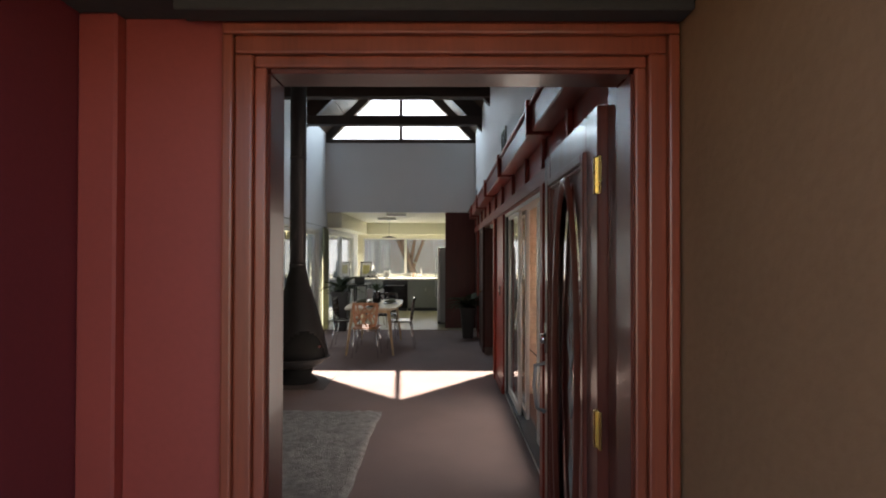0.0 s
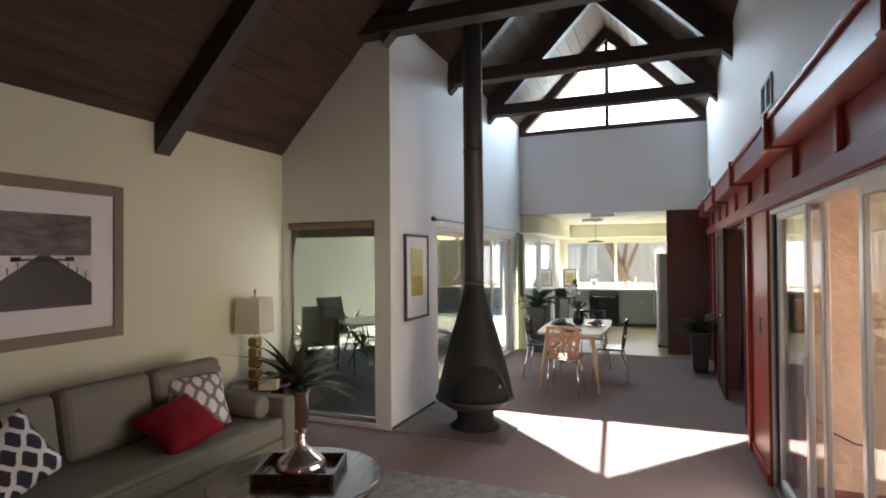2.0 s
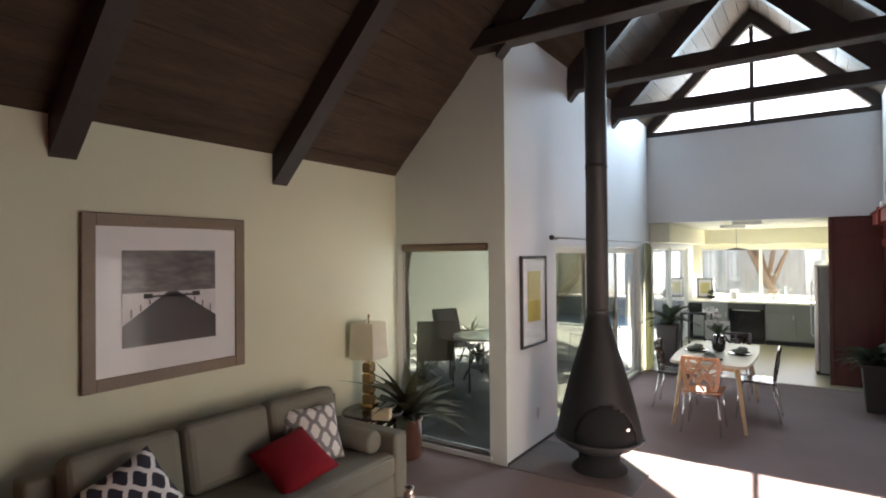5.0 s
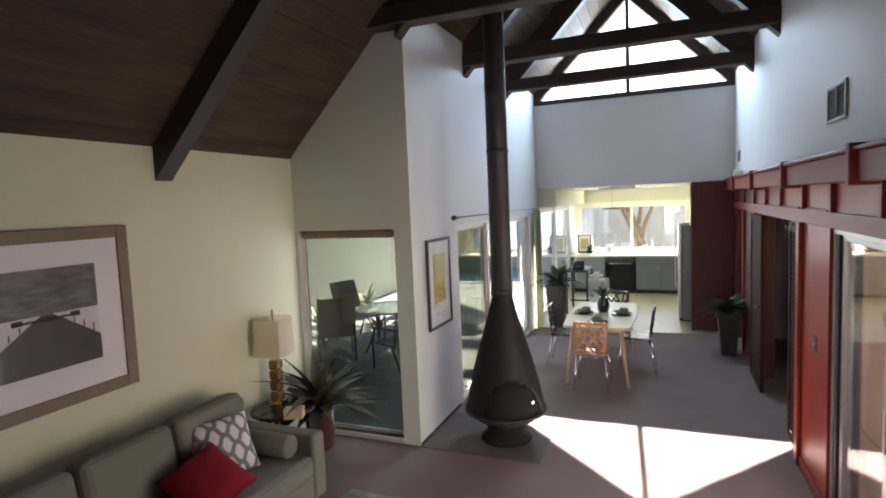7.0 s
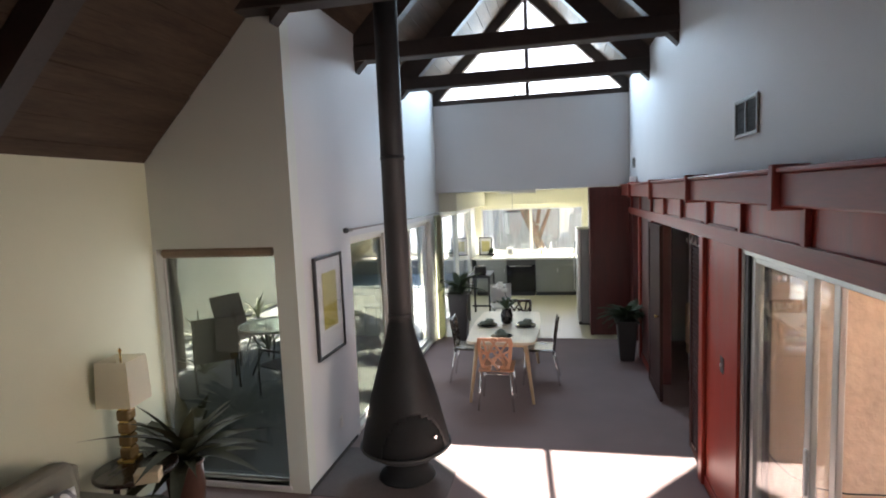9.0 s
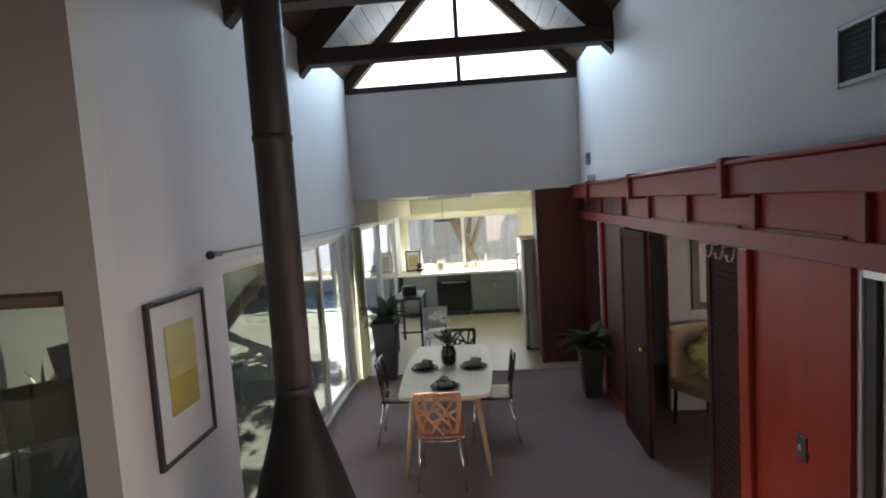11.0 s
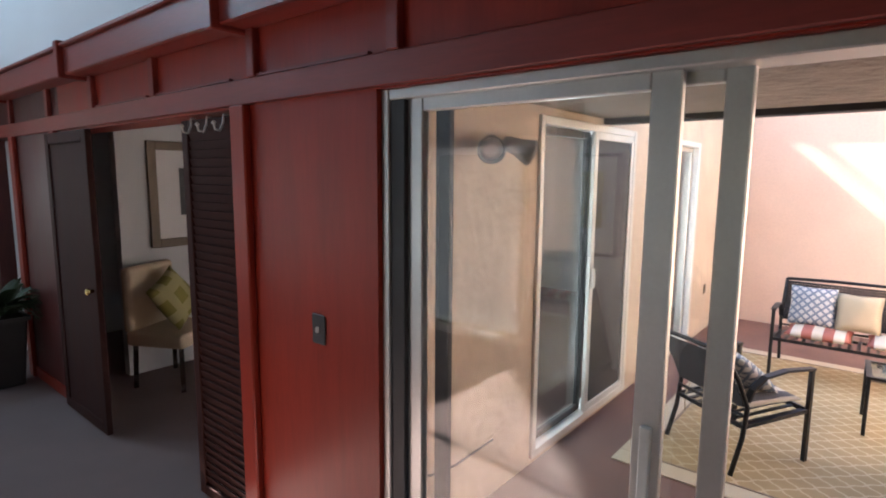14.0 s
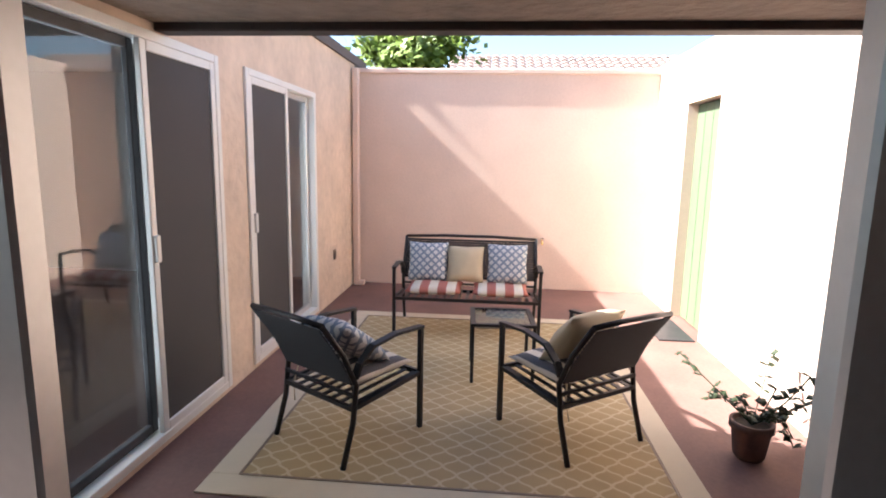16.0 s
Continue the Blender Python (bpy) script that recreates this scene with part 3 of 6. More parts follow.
for y0, y1 in ((3.34, 4.09), (2.45, 3.24)):
    fm = part("panel_moulding", frame_rect(y0, y1, 0.16, 1.95, 0.035, -0.020, 0.0), RED, tr)
    part("inner_moulding", frame_rect(y0 + 0.035, y1 - 0.035, 0.195, 1.915, 0.016, -0.011, 0.0), RED, fm)
bb = bm_box(XR - 0.014, 6.83, 0, XR, 7.58, 0.09, 0.003)
bm_box(XR - 0.014, 10.14, 0, XR, 11.06, 0.09, 0.003, bm=bb)
bm_box(XR - 0.014, 2.4, 0, XR, 4.11, 0.09, 0.003, bm=bb)
setting("baseboard_east", bb, RED, "red-stained baseboard", "baseboard")
bb = bm_box(XA, 2.4, 0, XA + 0.013, YW, 0.075, 0.003)
setting("baseboard_west", bb, WHITE, "white painted baseboard", "baseboard")
setting("baseboard_dining", bm_box(XL, YW + 0.01, 0, XL + 0.012, 8.1, 0.03, 0.003), BEAM, "thin dark baseboard", "baseboard")

# red closet block at the kitchen opening
# Closet takes the shaded red, so its dark face is partly colour.
cb = thing("closet_block", -0.24, YC, 0, 0, "red-stained timber closet block at the kitchen opening, shade in its colour", "closet", kind="structure")
part("carcass", bm_box(0.0, 0.0, 0.0, 0.63, 0.62, 2.485, 0.006), SHADEDRED, cb)
part("end_trim", bm_box(-0.015, -0.02, 0.0, 0.04, 0.0, 2.48, 0.004), SHADEDRED, cb)
part("rail", bm_box(0.04, -0.012, 2.2, 0.62, 0.0, 2.30, 0.003), SHADEDRED, cb)

# ---- entry door, frame and porch ----
dr = thing("door_frame_1", 0, 1.975, 0, 0, "stained wood front door frame with moulded casing", "door frame", kind="structure")
for s, x in ((-1, -0.71), (1, 0.19)):
    part("jamb", bm_box(min(x, x + s * 0.03), -0.005, 0, max(x, x + s * 0.03), 0.107, 2.03, 0.003), DOORWOOD, dr)
    for k, (o, w, d) in enumerate(((0.005, 0.03, 0.022), (0.035, 0.045, 0.034), (0.08, 0.028, 0.045))):
        a, b = x + s * o, x + s * (o + w)
        part("casing", bm_box(min(a, b), -d, 0, max(a, b), -0.002, 2.035 + o, 0.006, seg=2), CASING, dr)
part("head_jamb", bm_box(-0.71, -0.005, 2.03, 0.19, 0.107, 2.05, 0.003), DOORWOOD, dr)
for o, w, d in ((0.005, 0.03, 0.022), (0.035, 0.045, 0.034), (0.08, 0.028, 0.045)):
    part("head_casing", bm_box(-0.71 - o - w, -d, 2.035 + o, 0.19 + o + w, -0.002, 2.035 + o + w, 0.006, seg=2), CASING, dr)
for s, x in ((-1, -0.71), (1, 0.19)):
    part("inner_casing", bm_box(min(x, x + s * 0.07), 0.101, 0, max(x, x + s * 0.07), 0.118, 2.10, 0.004), DOORWOOD, dr)
part("hinge_post", bm_box(0.205, 0.12, 0.0, 0.30, 0.235, 2.10, 0.004), DOORWOOD, dr)
part("threshold", bm_box(-0.71, -0.02, -0.02, 0.19, 0.107, 0.012, 0.004), ALU, dr)

LX = 0.185
dl = thing("door_1", LX + 0.012, 2.215, 0.01, 89, "open mahogany front door with an arched glass light", "door", kind="structure")
# leaf from the hinge outwards along local x, opened flat along the wall
W, Hh = 0.93, 2.01
part("stile", bm_box(0, -0.022, 0, 0.14, 0.022, Hh, 0.004), DOORWOOD, dl)
part("stile", bm_box(W - 0.14, -0.022, 0, W, 0.022, Hh, 0.004), DOORWOOD, dl)
for z0, z1 in ((0, 0.22), (Hh - 0.13, Hh)):
    part("rail", bm_box(0.14, -0.021, z0, W - 0.14, 0.021, z1, 0.004), DOORWOOD, dl)
# arched opening in the panel: an oval ring of timber
cx, cz, rx, rz = W / 2, 1.10, 0.185, 0.72
ring, N = bmesh.new(), 40
panel = bmesh.new()
ov, ou, fr = [], [], []
for k in range(N):
    a = 2 * math.pi * k / N
    c, s = math.cos(a), math.sin(a)
    ov.append((cx + rx * c, cz + rz * s))
    ou.append((cx + (rx + 0.055) * c, cz + (rz + 0.055) * s))
    q = max(abs(c) / (W / 2 - 0.14), abs(s) / (Hh - 0.13 - cz if s > 0 else cz - 0.22))
    fr.append((cx + c / q, cz + s / q))
for y in (-0.012, 0.012):
    va, vb = [panel.verts.new((x, y, z)) for x, z in ou], [panel.verts.new((x, y, z)) for x, z in fr]
    for k in range(N):
        f = (va[k], va[(k + 1) % N], vb[(k + 1) % N], vb[k])
        panel.faces.new(f)
part("panel", panel, DOORWOOD, dl)
for side in (-1, 1):
    mould = part("panel_moulding", frame_rect(0.125, W - 0.125, 0.205, Hh - 0.115, 0.03, min(0, side * 0.036), max(0, side * 0.036), axis="y"), DOORWOOD, dl, "raised rectangular panel moulding")
    part("inner_bead", frame_rect(0.155, W - 0.155, 0.235, Hh - 0.145, 0.014, min(0, side * 0.026), max(0, side * 0.026), axis="y"), DOORWOOD, mould)
prof = [(-0.02, 0), (-0.034, 0.3), (-0.036, 0.6), (-0.02, 1)]
for sgn in (1, -1):
    rows_ = [[ring.verts.new((ov[k][0] + (ou[k][0] - ov[k][0]) * f, sgn * -y, ov[k][1] + (ou[k][1] - ov[k][1]) * f)) for k in range(N)] for y, f in prof]
    for a, b in zip(rows_, rows_[1:]):
        for k in range(N):
            ring.faces.new((a[k], a[(k + 1) % N], b[(k + 1) % N], b[k])).smooth = True
bmesh.ops.recalc_face_normals(ring, faces=ring.faces[:])
part("oval_moulding", ring, DOORWOOD, dl, "glossy turned oval moulding")
gl = bmesh.new()
gl.faces.new([gl.verts.new((x, 0.0, z)) for x, z in ov])
p = part("oval_pane", gl, PANE, dl, "clear oval glass pane")
p.visible_shadow = False
lead = bm_tube([(cx, 0, cz - 0.62), (cx, 0, cz + 0.62)], 0.003, 5)
for dz, half, wide in ((0.30, 0.09, 0.035), (0.14, 0.11, 0.055), (-0.05, 0.10, 0.045), (-0.34, 0.12, 0.03)):
    bm_tube([(cx, 0, cz + dz - half), (cx - wide, 0, cz + dz), (cx, 0, cz + dz + half), (cx + wide, 0, cz + dz), (cx, 0, cz + dz - half)], 0.004, 5, bm=lead)
part("leading", lead, VENTGREY, dl, "lead came ornament in the glass")
for z in (0.98,):
    h = part("door_handle", bm_tube([(W - 0.065, 0.03, z + 0.1), (W - 0.065, 0.075, z + 0.09), (W - 0.065, 0.08, z), (W - 0.065, 0.07, z - 0.1), (W - 0.065, 0.03, z - 0.12)], 0.009), VENTGREY, dl, "dark metal pull handle")
    part("lever", bm_tube([(W - 0.065, -0.02, z), (W - 0.065, -0.06, z), (W - 0.14, -0.065, z)], 0.009), CHROME, dl)
    part("lock_plate", bm_box(W - 0.095, 0.022, 1.12, W - 0.035, 0.03, 1.26, 0.003), CHROME, dl, "chrome deadbolt plate")
    part("deadbolt", bm_lathe([(0.024, 0), (0.022, 0.02), (0.014, 0.024)], 14), CHROME, dl, m=pose(W - 0.065, 0.03, 1.19, -90))
for z in (0.25, 1.06, 1.80):
    hg = bm_box(-0.035, 0.018, z - 0.055, 0.012, 0.026, z + 0.055, 0.002)
    bm_box(-0.012, 0.018, z - 0.055, 0.006, 0.034, z + 0.055, 0.003, bm=hg)
    part("hinge", hg, BRASS, dl, "worn brass hinge")

pr = thing("porch_siding", 0, 1.975, 0, 0, "red painted porch siding with a corner board", "siding", kind="structure")
part("corner_board", bm_box(-1.165, -0.05, -0.02, -1.07, 0.0, 2.165, 0.006), PORCHRED, pr)
part("panel", bm_box(-1.07, -0.012, -0.02, -0.823, 0.0, 2.165, 0.003), PORCHRED, pr)
# The left wall's shade is painted into its red.
setting("wall_porch_left", bm_box(-1.35, 0.8, -0.02, -1.165, 1.97, 2.6), SHADEDPORCHRED, "red side wall of the porch, with shade put into its colour", "wall")
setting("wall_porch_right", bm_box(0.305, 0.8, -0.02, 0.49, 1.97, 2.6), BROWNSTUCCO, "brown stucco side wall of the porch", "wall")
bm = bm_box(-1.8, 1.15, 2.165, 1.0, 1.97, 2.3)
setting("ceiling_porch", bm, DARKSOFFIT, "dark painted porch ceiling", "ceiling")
part("fascia_edge", bm_box(-0.9, -0.12, 2.14, 0.30, -0.05, 2.164, 0.004), DARKSOFFIT, pr)


# ---- glazing ----
def sash(t, name, a0, a1, z0, z1, w, d, axis, frame_mat, pane_mat=PANE, label="", handle=None, thick=0.032):
    s = part(name, frame_rect(a0, a1, z0, z1, w, d - thick / 2, d + thick / 2, axis=axis), frame_mat, t, label)
    b = (d - 0.003, a0 + w - 0.004, z0 + w - 0.004, d + 0.003, a1 - w + 0.004, z1 - w + 0.004)
    if axis == "y":
        b = (b[1], b[0], b[2], b[4], b[3], b[5])
    g = part("pane", bm_box(*b), pane_mat, s)
    g.visible_shadow = False
    if handle is not None:
        a, side = handle
        hb = bm_box(d + side * 0.016 - 0.012, a - 0.015, 0.88, d + side * 0.016 + 0.012, a + 0.015, 1.12, 0.004) if axis == "x" else bm_box(a - 0.015, d + side * 0.016 - 0.012, 0.88, a + 0.015, d + side * 0.016 + 0.012, 1.12, 0.004)
        part("handle", hb, WHITEALU, s)
    return s


# patio sliding door, half open
sd = thing("sliding_door_patio", XR, 0, 0, 0, "aluminium sliding patio door, partly slid open", "sliding door", kind="structure")
part("outer_frame", frame_rect(4.25, 6.82, 0.0, 2.035, 0.036, 0.02, 0.15), ALU, sd)
part("track", bm_box(0.02, 4.29, 0.035, 0.15, 6.78, 0.045), BLACKALU, sd)
part("jamb_liner", bm_box(0.03, 6.72, 0.04, 0.06, 6.785, 2.0, 0.003), BLACKALU, sd)
part("jamb_strip", bm_box(0.07, 6.66, 0.04, 0.085, 6.70, 2.0, 0.003), WHITEALU, sd)
part("jamb_liner", bm_box(0.095, 6.58, 0.04, 0.12, 6.64, 2.0, 0.003), BLACKALU, sd)
sash(sd, "fixed_panel", 5.715, 6.80, 0.04, 2.03, 0.06, 0.115, "x", ALU, SINGLEPANE)
sash(sd, "sliding_panel", 5.855, 6.73, 0.045, 2.03, 0.072, 0.065, "x", ALU, SINGLEPANE, handle=(5.89, -1))
sash(sd, "fixed_panel", 4.29, 5.13, 0.04, 2.03, 0.06, 0.115, "x", ALU, SINGLEPANE)

# court sliding door of the dining room
sc = thing("sliding_door_court", XL, 0, 0, 0, "aluminium sliding court door with wide panes", "sliding door", kind="structure")
part("outer_frame", frame_rect(8.2, 11.8, 0.0, 2.07, 0.04, -0.12, -0.01), WHITEALU, sc)
sash(sc, "fixed_panel", 8.24, 9.45, 0.03, 2.03, 0.05, -0.085, "x", WHITEALU, DARKPANE)
sash(sc, "sliding_panel", 9.40, 10.62, 0.03, 2.03, 0.055, -0.045, "x", WHITEALU, TINTED, handle=(10.58, 1))
sash(sc, "fixed_panel", 10.58, 11.76, 0.03, 2.03, 0.055, -0.085, "x", WHITEALU)
cr = thing("curtain_rod", XL, 0, 2.15, 0, "thin dark curtain rod with a ball finial", "curtain rod")
part("rod", bm_tube([(0.07, 7.95, 0), (0.07, 12.3, 0)], 0.009), VENTGREY, cr)
part("finial", bm_lathe([(0.004, -0.03), (0.028, -0.01), (0.028, 0.012), (0.006, 0.03)], 12), BLACK, cr, m=pose(0.07, 7.94, 0, 90))
for y in (8.1, 12.1):
    part("bracket", bm_box(0.0, y - 0.01, -0.02, 0.075, y + 0.01, 0.012, 0.003), VENTGREY, cr)
ct = thing("curtain", XL + 0.07, 0, 0, 0, "cream folded curtain beside the sliding door", "curtain")
cbm = bmesh.new()
last = None
for k in range(49):
    y = 11.86 + k * 0.007
    x = 0.035 * math.sin(k * 0.9)
    cur = [cbm.verts.new((x, y, 0.03)), cbm.verts.new((x * 0.9, y, 2.12))]
    if last:
        cbm.faces.new((last[0], cur[0], cur[1], last[1])).smooth = True
    last = cur
bmesh.ops.solidify(cbm, geom=cbm.faces[:], thickness=0.004)
part("cloth", cbm, CREAM, ct)

# fixed court window
fw = thing("window_court", 0, YW, 0, 0, "large fixed window onto the court in a slim frame", "window", kind="structure")
sash(fw, "window_frame", -4.11, -3.01, 0.06, 2.09, 0.022, 0.09, "y", ALU, TINTED)
part("window_sill", bm_box(-4.12, -0.014, 0.025, -2.99, 0.05, 0.06, 0.004), WHITE, fw)
# Added dark strip, standing in for the court cover's edge beyond the glass.
part("blind_roll", bm_box(-4.09, 0.02, 2.01, -3.03, 0.07, 2.088, 0.02), TAUPE, fw, "dark strip at the head, in place of the court cover's edge")

# kitchen windows
kw = thing("window_kitchen", 0, 16.75, 0, 0, "wide kitchen window above the counter", "window", kind="structure")
sash(kw, "window_frame", -2.68, -1.43, 0.98, 2.06, 0.035, 0.08, "y", WHITEALU)
sash(kw, "window_frame", -1.43, -0.17, 0.98, 2.06, 0.035, 0.08, "y", WHITEALU)
ks = thing("sliding_door_kitchen", XL, 0, 0, 0, "white-framed glass door at the kitchen side", "sliding door", kind="structure")
sash(ks, "fixed_panel", 12.75, 14.40, 0.02, 2.08, 0.05, -0.08, "x", WHITEALU)
sash(ks, "sliding_panel", 14.34, 16.0, 0.02, 2.08, 0.05, -0.04, "x", WHITEALU)

# ---- patio walls and cover ----
bm = holes_wall("y", 7.09, 7.23, XR + 0.19, 6.9, -0.13, 2.62, [(1.95, 3.48, -0.02, 2.11), (3.85, 5.34, -0.02, 2.11)])
setting("wall_patio_north", bm, STUCCO, "weathered tan-pink stucco wall of the house", "wall")
bm = holes_wall("y", 3.30, 3.48, XR + 0.19, 6.9, -0.13, 2.62, [(5.06, 5.86, -0.13, 2.10)])
setting("wall_patio_south", bm, PINK, "sunlit pink stucco garden wall with a doorway", "wall")
setting("wall_patio_east", bm_box(6.87, 3.15, -0.13, 7.05, 7.23, 2.52), PINK, "pink stucco garden wall behind the bench", "wall")
setting("wall_cap", bm_box(6.84, 3.15, 2.52, 7.08, 7.09, 2.58, 0.01), PINK, "pale stucco coping on the garden wall", "coping")
setting("ceiling_patio", bm_box(XR + 0.19, 3.15, 2.16, 2.86, 7.09, 2.2), SOFFIT, "taupe stucco patio soffit", "ceiling")
setting("fascia_patio", bm_box(2.86, 3.15, 2.12, 2.98, 7.09, 2.40, 0.006), BEAM, "dark fascia board at the patio cover's edge", "fascia")
setting("wall_sliding_back", bm_box(0.58, 3.15, -0.13, 0.62, 3.30, 2.6), STUCCO, "plain stucco return", "wall")
dp = thing("downpipe", 6.72, 7.03, -0.06, 0, "pink painted downpipe in the wall corner", "downpipe")
part("pipe", bm_box(-0.04, -0.035, 0, 0.04, 0.035, 2.62, 0.012, seg=2), PINK, dp)
part("shoe", bm_box(-0.045, -0.10, 0.0, 0.045, 0.03, 0.06, 0.01), PINK, dp)
gd = thing("gate_door", 0, 3.335, -0.05, 0, "pale green painted garden door set back in its opening", "door", kind="structure")
part("leaf", bm_box(5.06, 0.0, 0.0, 5.86, 0.045, 2.14, 0.004), GATEGREEN, gd)
for x in (5.26, 5.46, 5.66):
    part("groove_batten", bm_box(x - 0.006, 0.045, 0.02, x + 0.006, 0.049, 2.12), GATEGREEN, gd)
part("mat", bm_box(5.0, 0.19, -0.008, 5.7, 0.50, 0.005, 0.003), BLACKALU, gd, "dark door mat")
part("knob", bm_lathe([(0.012, 0), (0.012, 0.03), (0.028, 0.04), (0.024, 0.065)], 12), CHROME, gd, m=pose(5.14, 0.045, 1.0, -90))
setting("gate_backing", bm_box(4.9, 3.10, -0.13, 6.0, 3.20, 2.5), PINK, "plain wall behind the garden door", "wall")

for x0, x1 in ((1.95, 3.48), (3.85, 5.34)):
    t = thing("sliding_door_bedroom", 0, 7.09, -0.02, 0, "white aluminium bedroom sliding door with an insect screen", "sliding door", "bedroom sliding doors", "structure")
    part("outer_frame", frame_rect(x0, x1, 0.0, 2.13, 0.05, -0.02, 0.13, axis="y"), WHITEALU, t)
    mid = (x0 + x1) / 2
    near, far = ((x0 + 0.05, mid + 0.04), (mid, x1 - 0.05))
    scr, gls = (far, near) if x0 < 3 else (near, far)
    s1_ = sash(t, "screen_panel", scr[0], scr[1], 0.05, 2.08, 0.05, 0.0, "y", WHITEALU, SCREEN, "sliding insect screen panel")
    part("latch", bm_box(scr[0] + 0.01, -0.035, 0.98, scr[0] + 0.045, -0.012, 1.12, 0.004), WHITEALU, s1_)
    sash(t, "glass_panel", gls[0], gls[1], 0.05, 2.08, 0.05, 0.06, "y", BLACKALU if x0 < 3 else ALU, SINGLEPANE)

# ---- bedroom seen through the openings ----
setting("wall_bedroom_north", bm_box(0.58, 12.05, 0, 6.9, 12.2, 2.62), WHITE, "white bedroom wall", "wall")
setting("wall_bedroom_east", bm_box(6.75, 7.23, 0, 6.9, 12.05, 2.62), WHITE, "white bedroom end wall", "wall")
setting("wall_bedroom_mid", bm_box(0.9, 10.46, 0, 3.2, 10.56, 2.5), WHITE, "white partition behind the armchair", "wall")
setting("ceiling_bedroom", bm_box(0.58, 7.23, 2.5, 6.9, 12.2, 2.6), WHITE, "white bedroom ceiling", "ceiling")

# ---- court outside the dining room ----
setting("wall_court_west", bm_box(-7.8, 6.5, -0.13, -7.6, 20.0, 2.35), COURT, "pale stucco court wall", "wall")
setting("wall_court_north", bm_box(-7.8, 20.0, -0.13, 1.5, 20.2, 2.3), GREYFENCE, "weathered grey wall behind the kitchen garden", "wall")
setting("wall_court_south", bm_box(-7.8, 7.0, -0.13, XA - 0.2, 7.14, 2.6), COURT, "pale stucco wall beside the living room", "wall")
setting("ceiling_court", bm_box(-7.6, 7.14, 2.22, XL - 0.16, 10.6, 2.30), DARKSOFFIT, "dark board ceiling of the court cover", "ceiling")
setting("beam_court", bm_box(-7.6, 10.6, 2.085, XL - 0.16, 10.74, 2.34, 0.008), BEAM, "dark beam at the court cover's edge", "beam")
setting("paving_slab", bm_box(-6.6, 17.3, -0.05, -4.2, 19.9, -0.02, 0.01), BLUEPAD, "blue-grey paving slab in the court", "paving")


# ---- living room things ----
fp = thing("fireplace", -2.10, 7.42, 0.008, 0, "black enamelled freestanding cone fireplace on a slate hearth", "fireplace")
part("pedestal", bm_lathe([(0.25, 0.0), (0.24, 0.02), (0.18, 0.07), (0.19, 0.17)], 32), DARKIRON, fp, "near-black pedestal")
bowl = bm_lathe([(0.20, 0.17), (0.30, 0.22), (0.385, 0.30)], 32)
part("fire_bowl", bowl, BLACK, fp)
# the cone's lower skirt is open towards the room
sk, SEG = bmesh.new(), 96
prof = [(0.385 - 0.085 * (k / 12) ** 1.1, 0.30 + 0.38 * k / 12) for k in range(13)] + [(0.245, 0.88), (0.19, 1.06), (0.135, 1.24), (0.102, 1.38), (0.10, 1.42)]
rings = [[sk.verts.new((r * math.cos(2 * math.pi * k / SEG), r * math.sin(2 * math.pi * k / SEG), z)) for k in range(SEG)] for r, z in prof]
for i, (a, b) in enumerate(zip(rings, rings[1:])):
    for k in range(SEG):
        ang = (360 * (k + 0.5) / SEG - 300 + 180) % 360 - 180
        if (ang / 46) ** 2 + ((prof[i][1] - 0.29) / 0.34) ** 2 < 1:
            continue
        sk.faces.new((a[k], a[(k + 1) % SEG], b[(k + 1) % SEG], b[k])).smooth = True
bmesh.ops.solidify(sk, geom=sk.faces[:], thickness=0.008)
part("hood", sk, BLACK, fp)
part("fire_screen", bm_lathe([(0.368, 0.305), (0.352, 0.40), (0.326, 0.52), (0.286, 0.68)], 40), DARKIRON, fp, "closed dark mesh fire screen")
part("firebox", bm_lathe([(0.33, 0.302), (0.33, 0.31), (0.05, 0.312)], 24), DARKIRON, fp, "sooty inside of the fire bowl")
part("flue_pipe", bm_lathe([(0.098, 1.40), (0.098, 5.2)], 24), BLACK, fp)
for z in (1.42, 2.75):
    part("pipe_band", bm_lathe([(0.1, z), (0.104, z + 0.005), (0.104, z + 0.03), (0.1, z + 0.035)], 24), BLACK, fp)
part("damper_knob", bm_lathe([(0.012, 0), (0.02, 0.02), (0.016, 0.035)], 12), CHROME, fp, "small chrome damper knob", m=pose(0.30, -0.21, 0.46, 90, 0, 55))
sc_ = bm_tube([(0.39 * math.cos(a), 0.39 * math.sin(a), 0.30) for a in np.linspace(0, 2 * math.pi, 33)], 0.012, 6)
part("rim", sc_, BLACK, fp)

rug = thing("shag_rug", -1.98, 4.65, 0.0, 0, "light grey shag rug under the coffee table", "rug")
rb, nx, ny = bmesh.new(), 60, 76
grid = {}
for i in range(nx + 1):
    for j in range(ny + 1):
        x, y = -1.08 + 2.16 * i / nx, -1.45 + 2.9 * j / ny
        edge = min(i, nx - i, j, ny - j)
        wob = 0.02 * noise.noise(Vector((x * 4, y * 4, 1))) if edge == 0 else 0
        z = 0.003 if edge == 0 else 0.022 + 0.014 * noise.noise(Vector((x * 14, y * 14, 0))) + 0.010 * noise.noise(Vector((x * 31, y * 31, 3)))
        grid[i, j] = rb.verts.new((x + wob, y + wob, max(z, 0.003)))
for i in range(nx):
    for j in range(ny):
        rb.faces.new((grid[i, j], grid[i + 1, j], grid[i + 1, j + 1], grid[i, j + 1])).smooth = True
part("rug_top", rb, SHAG, rug)


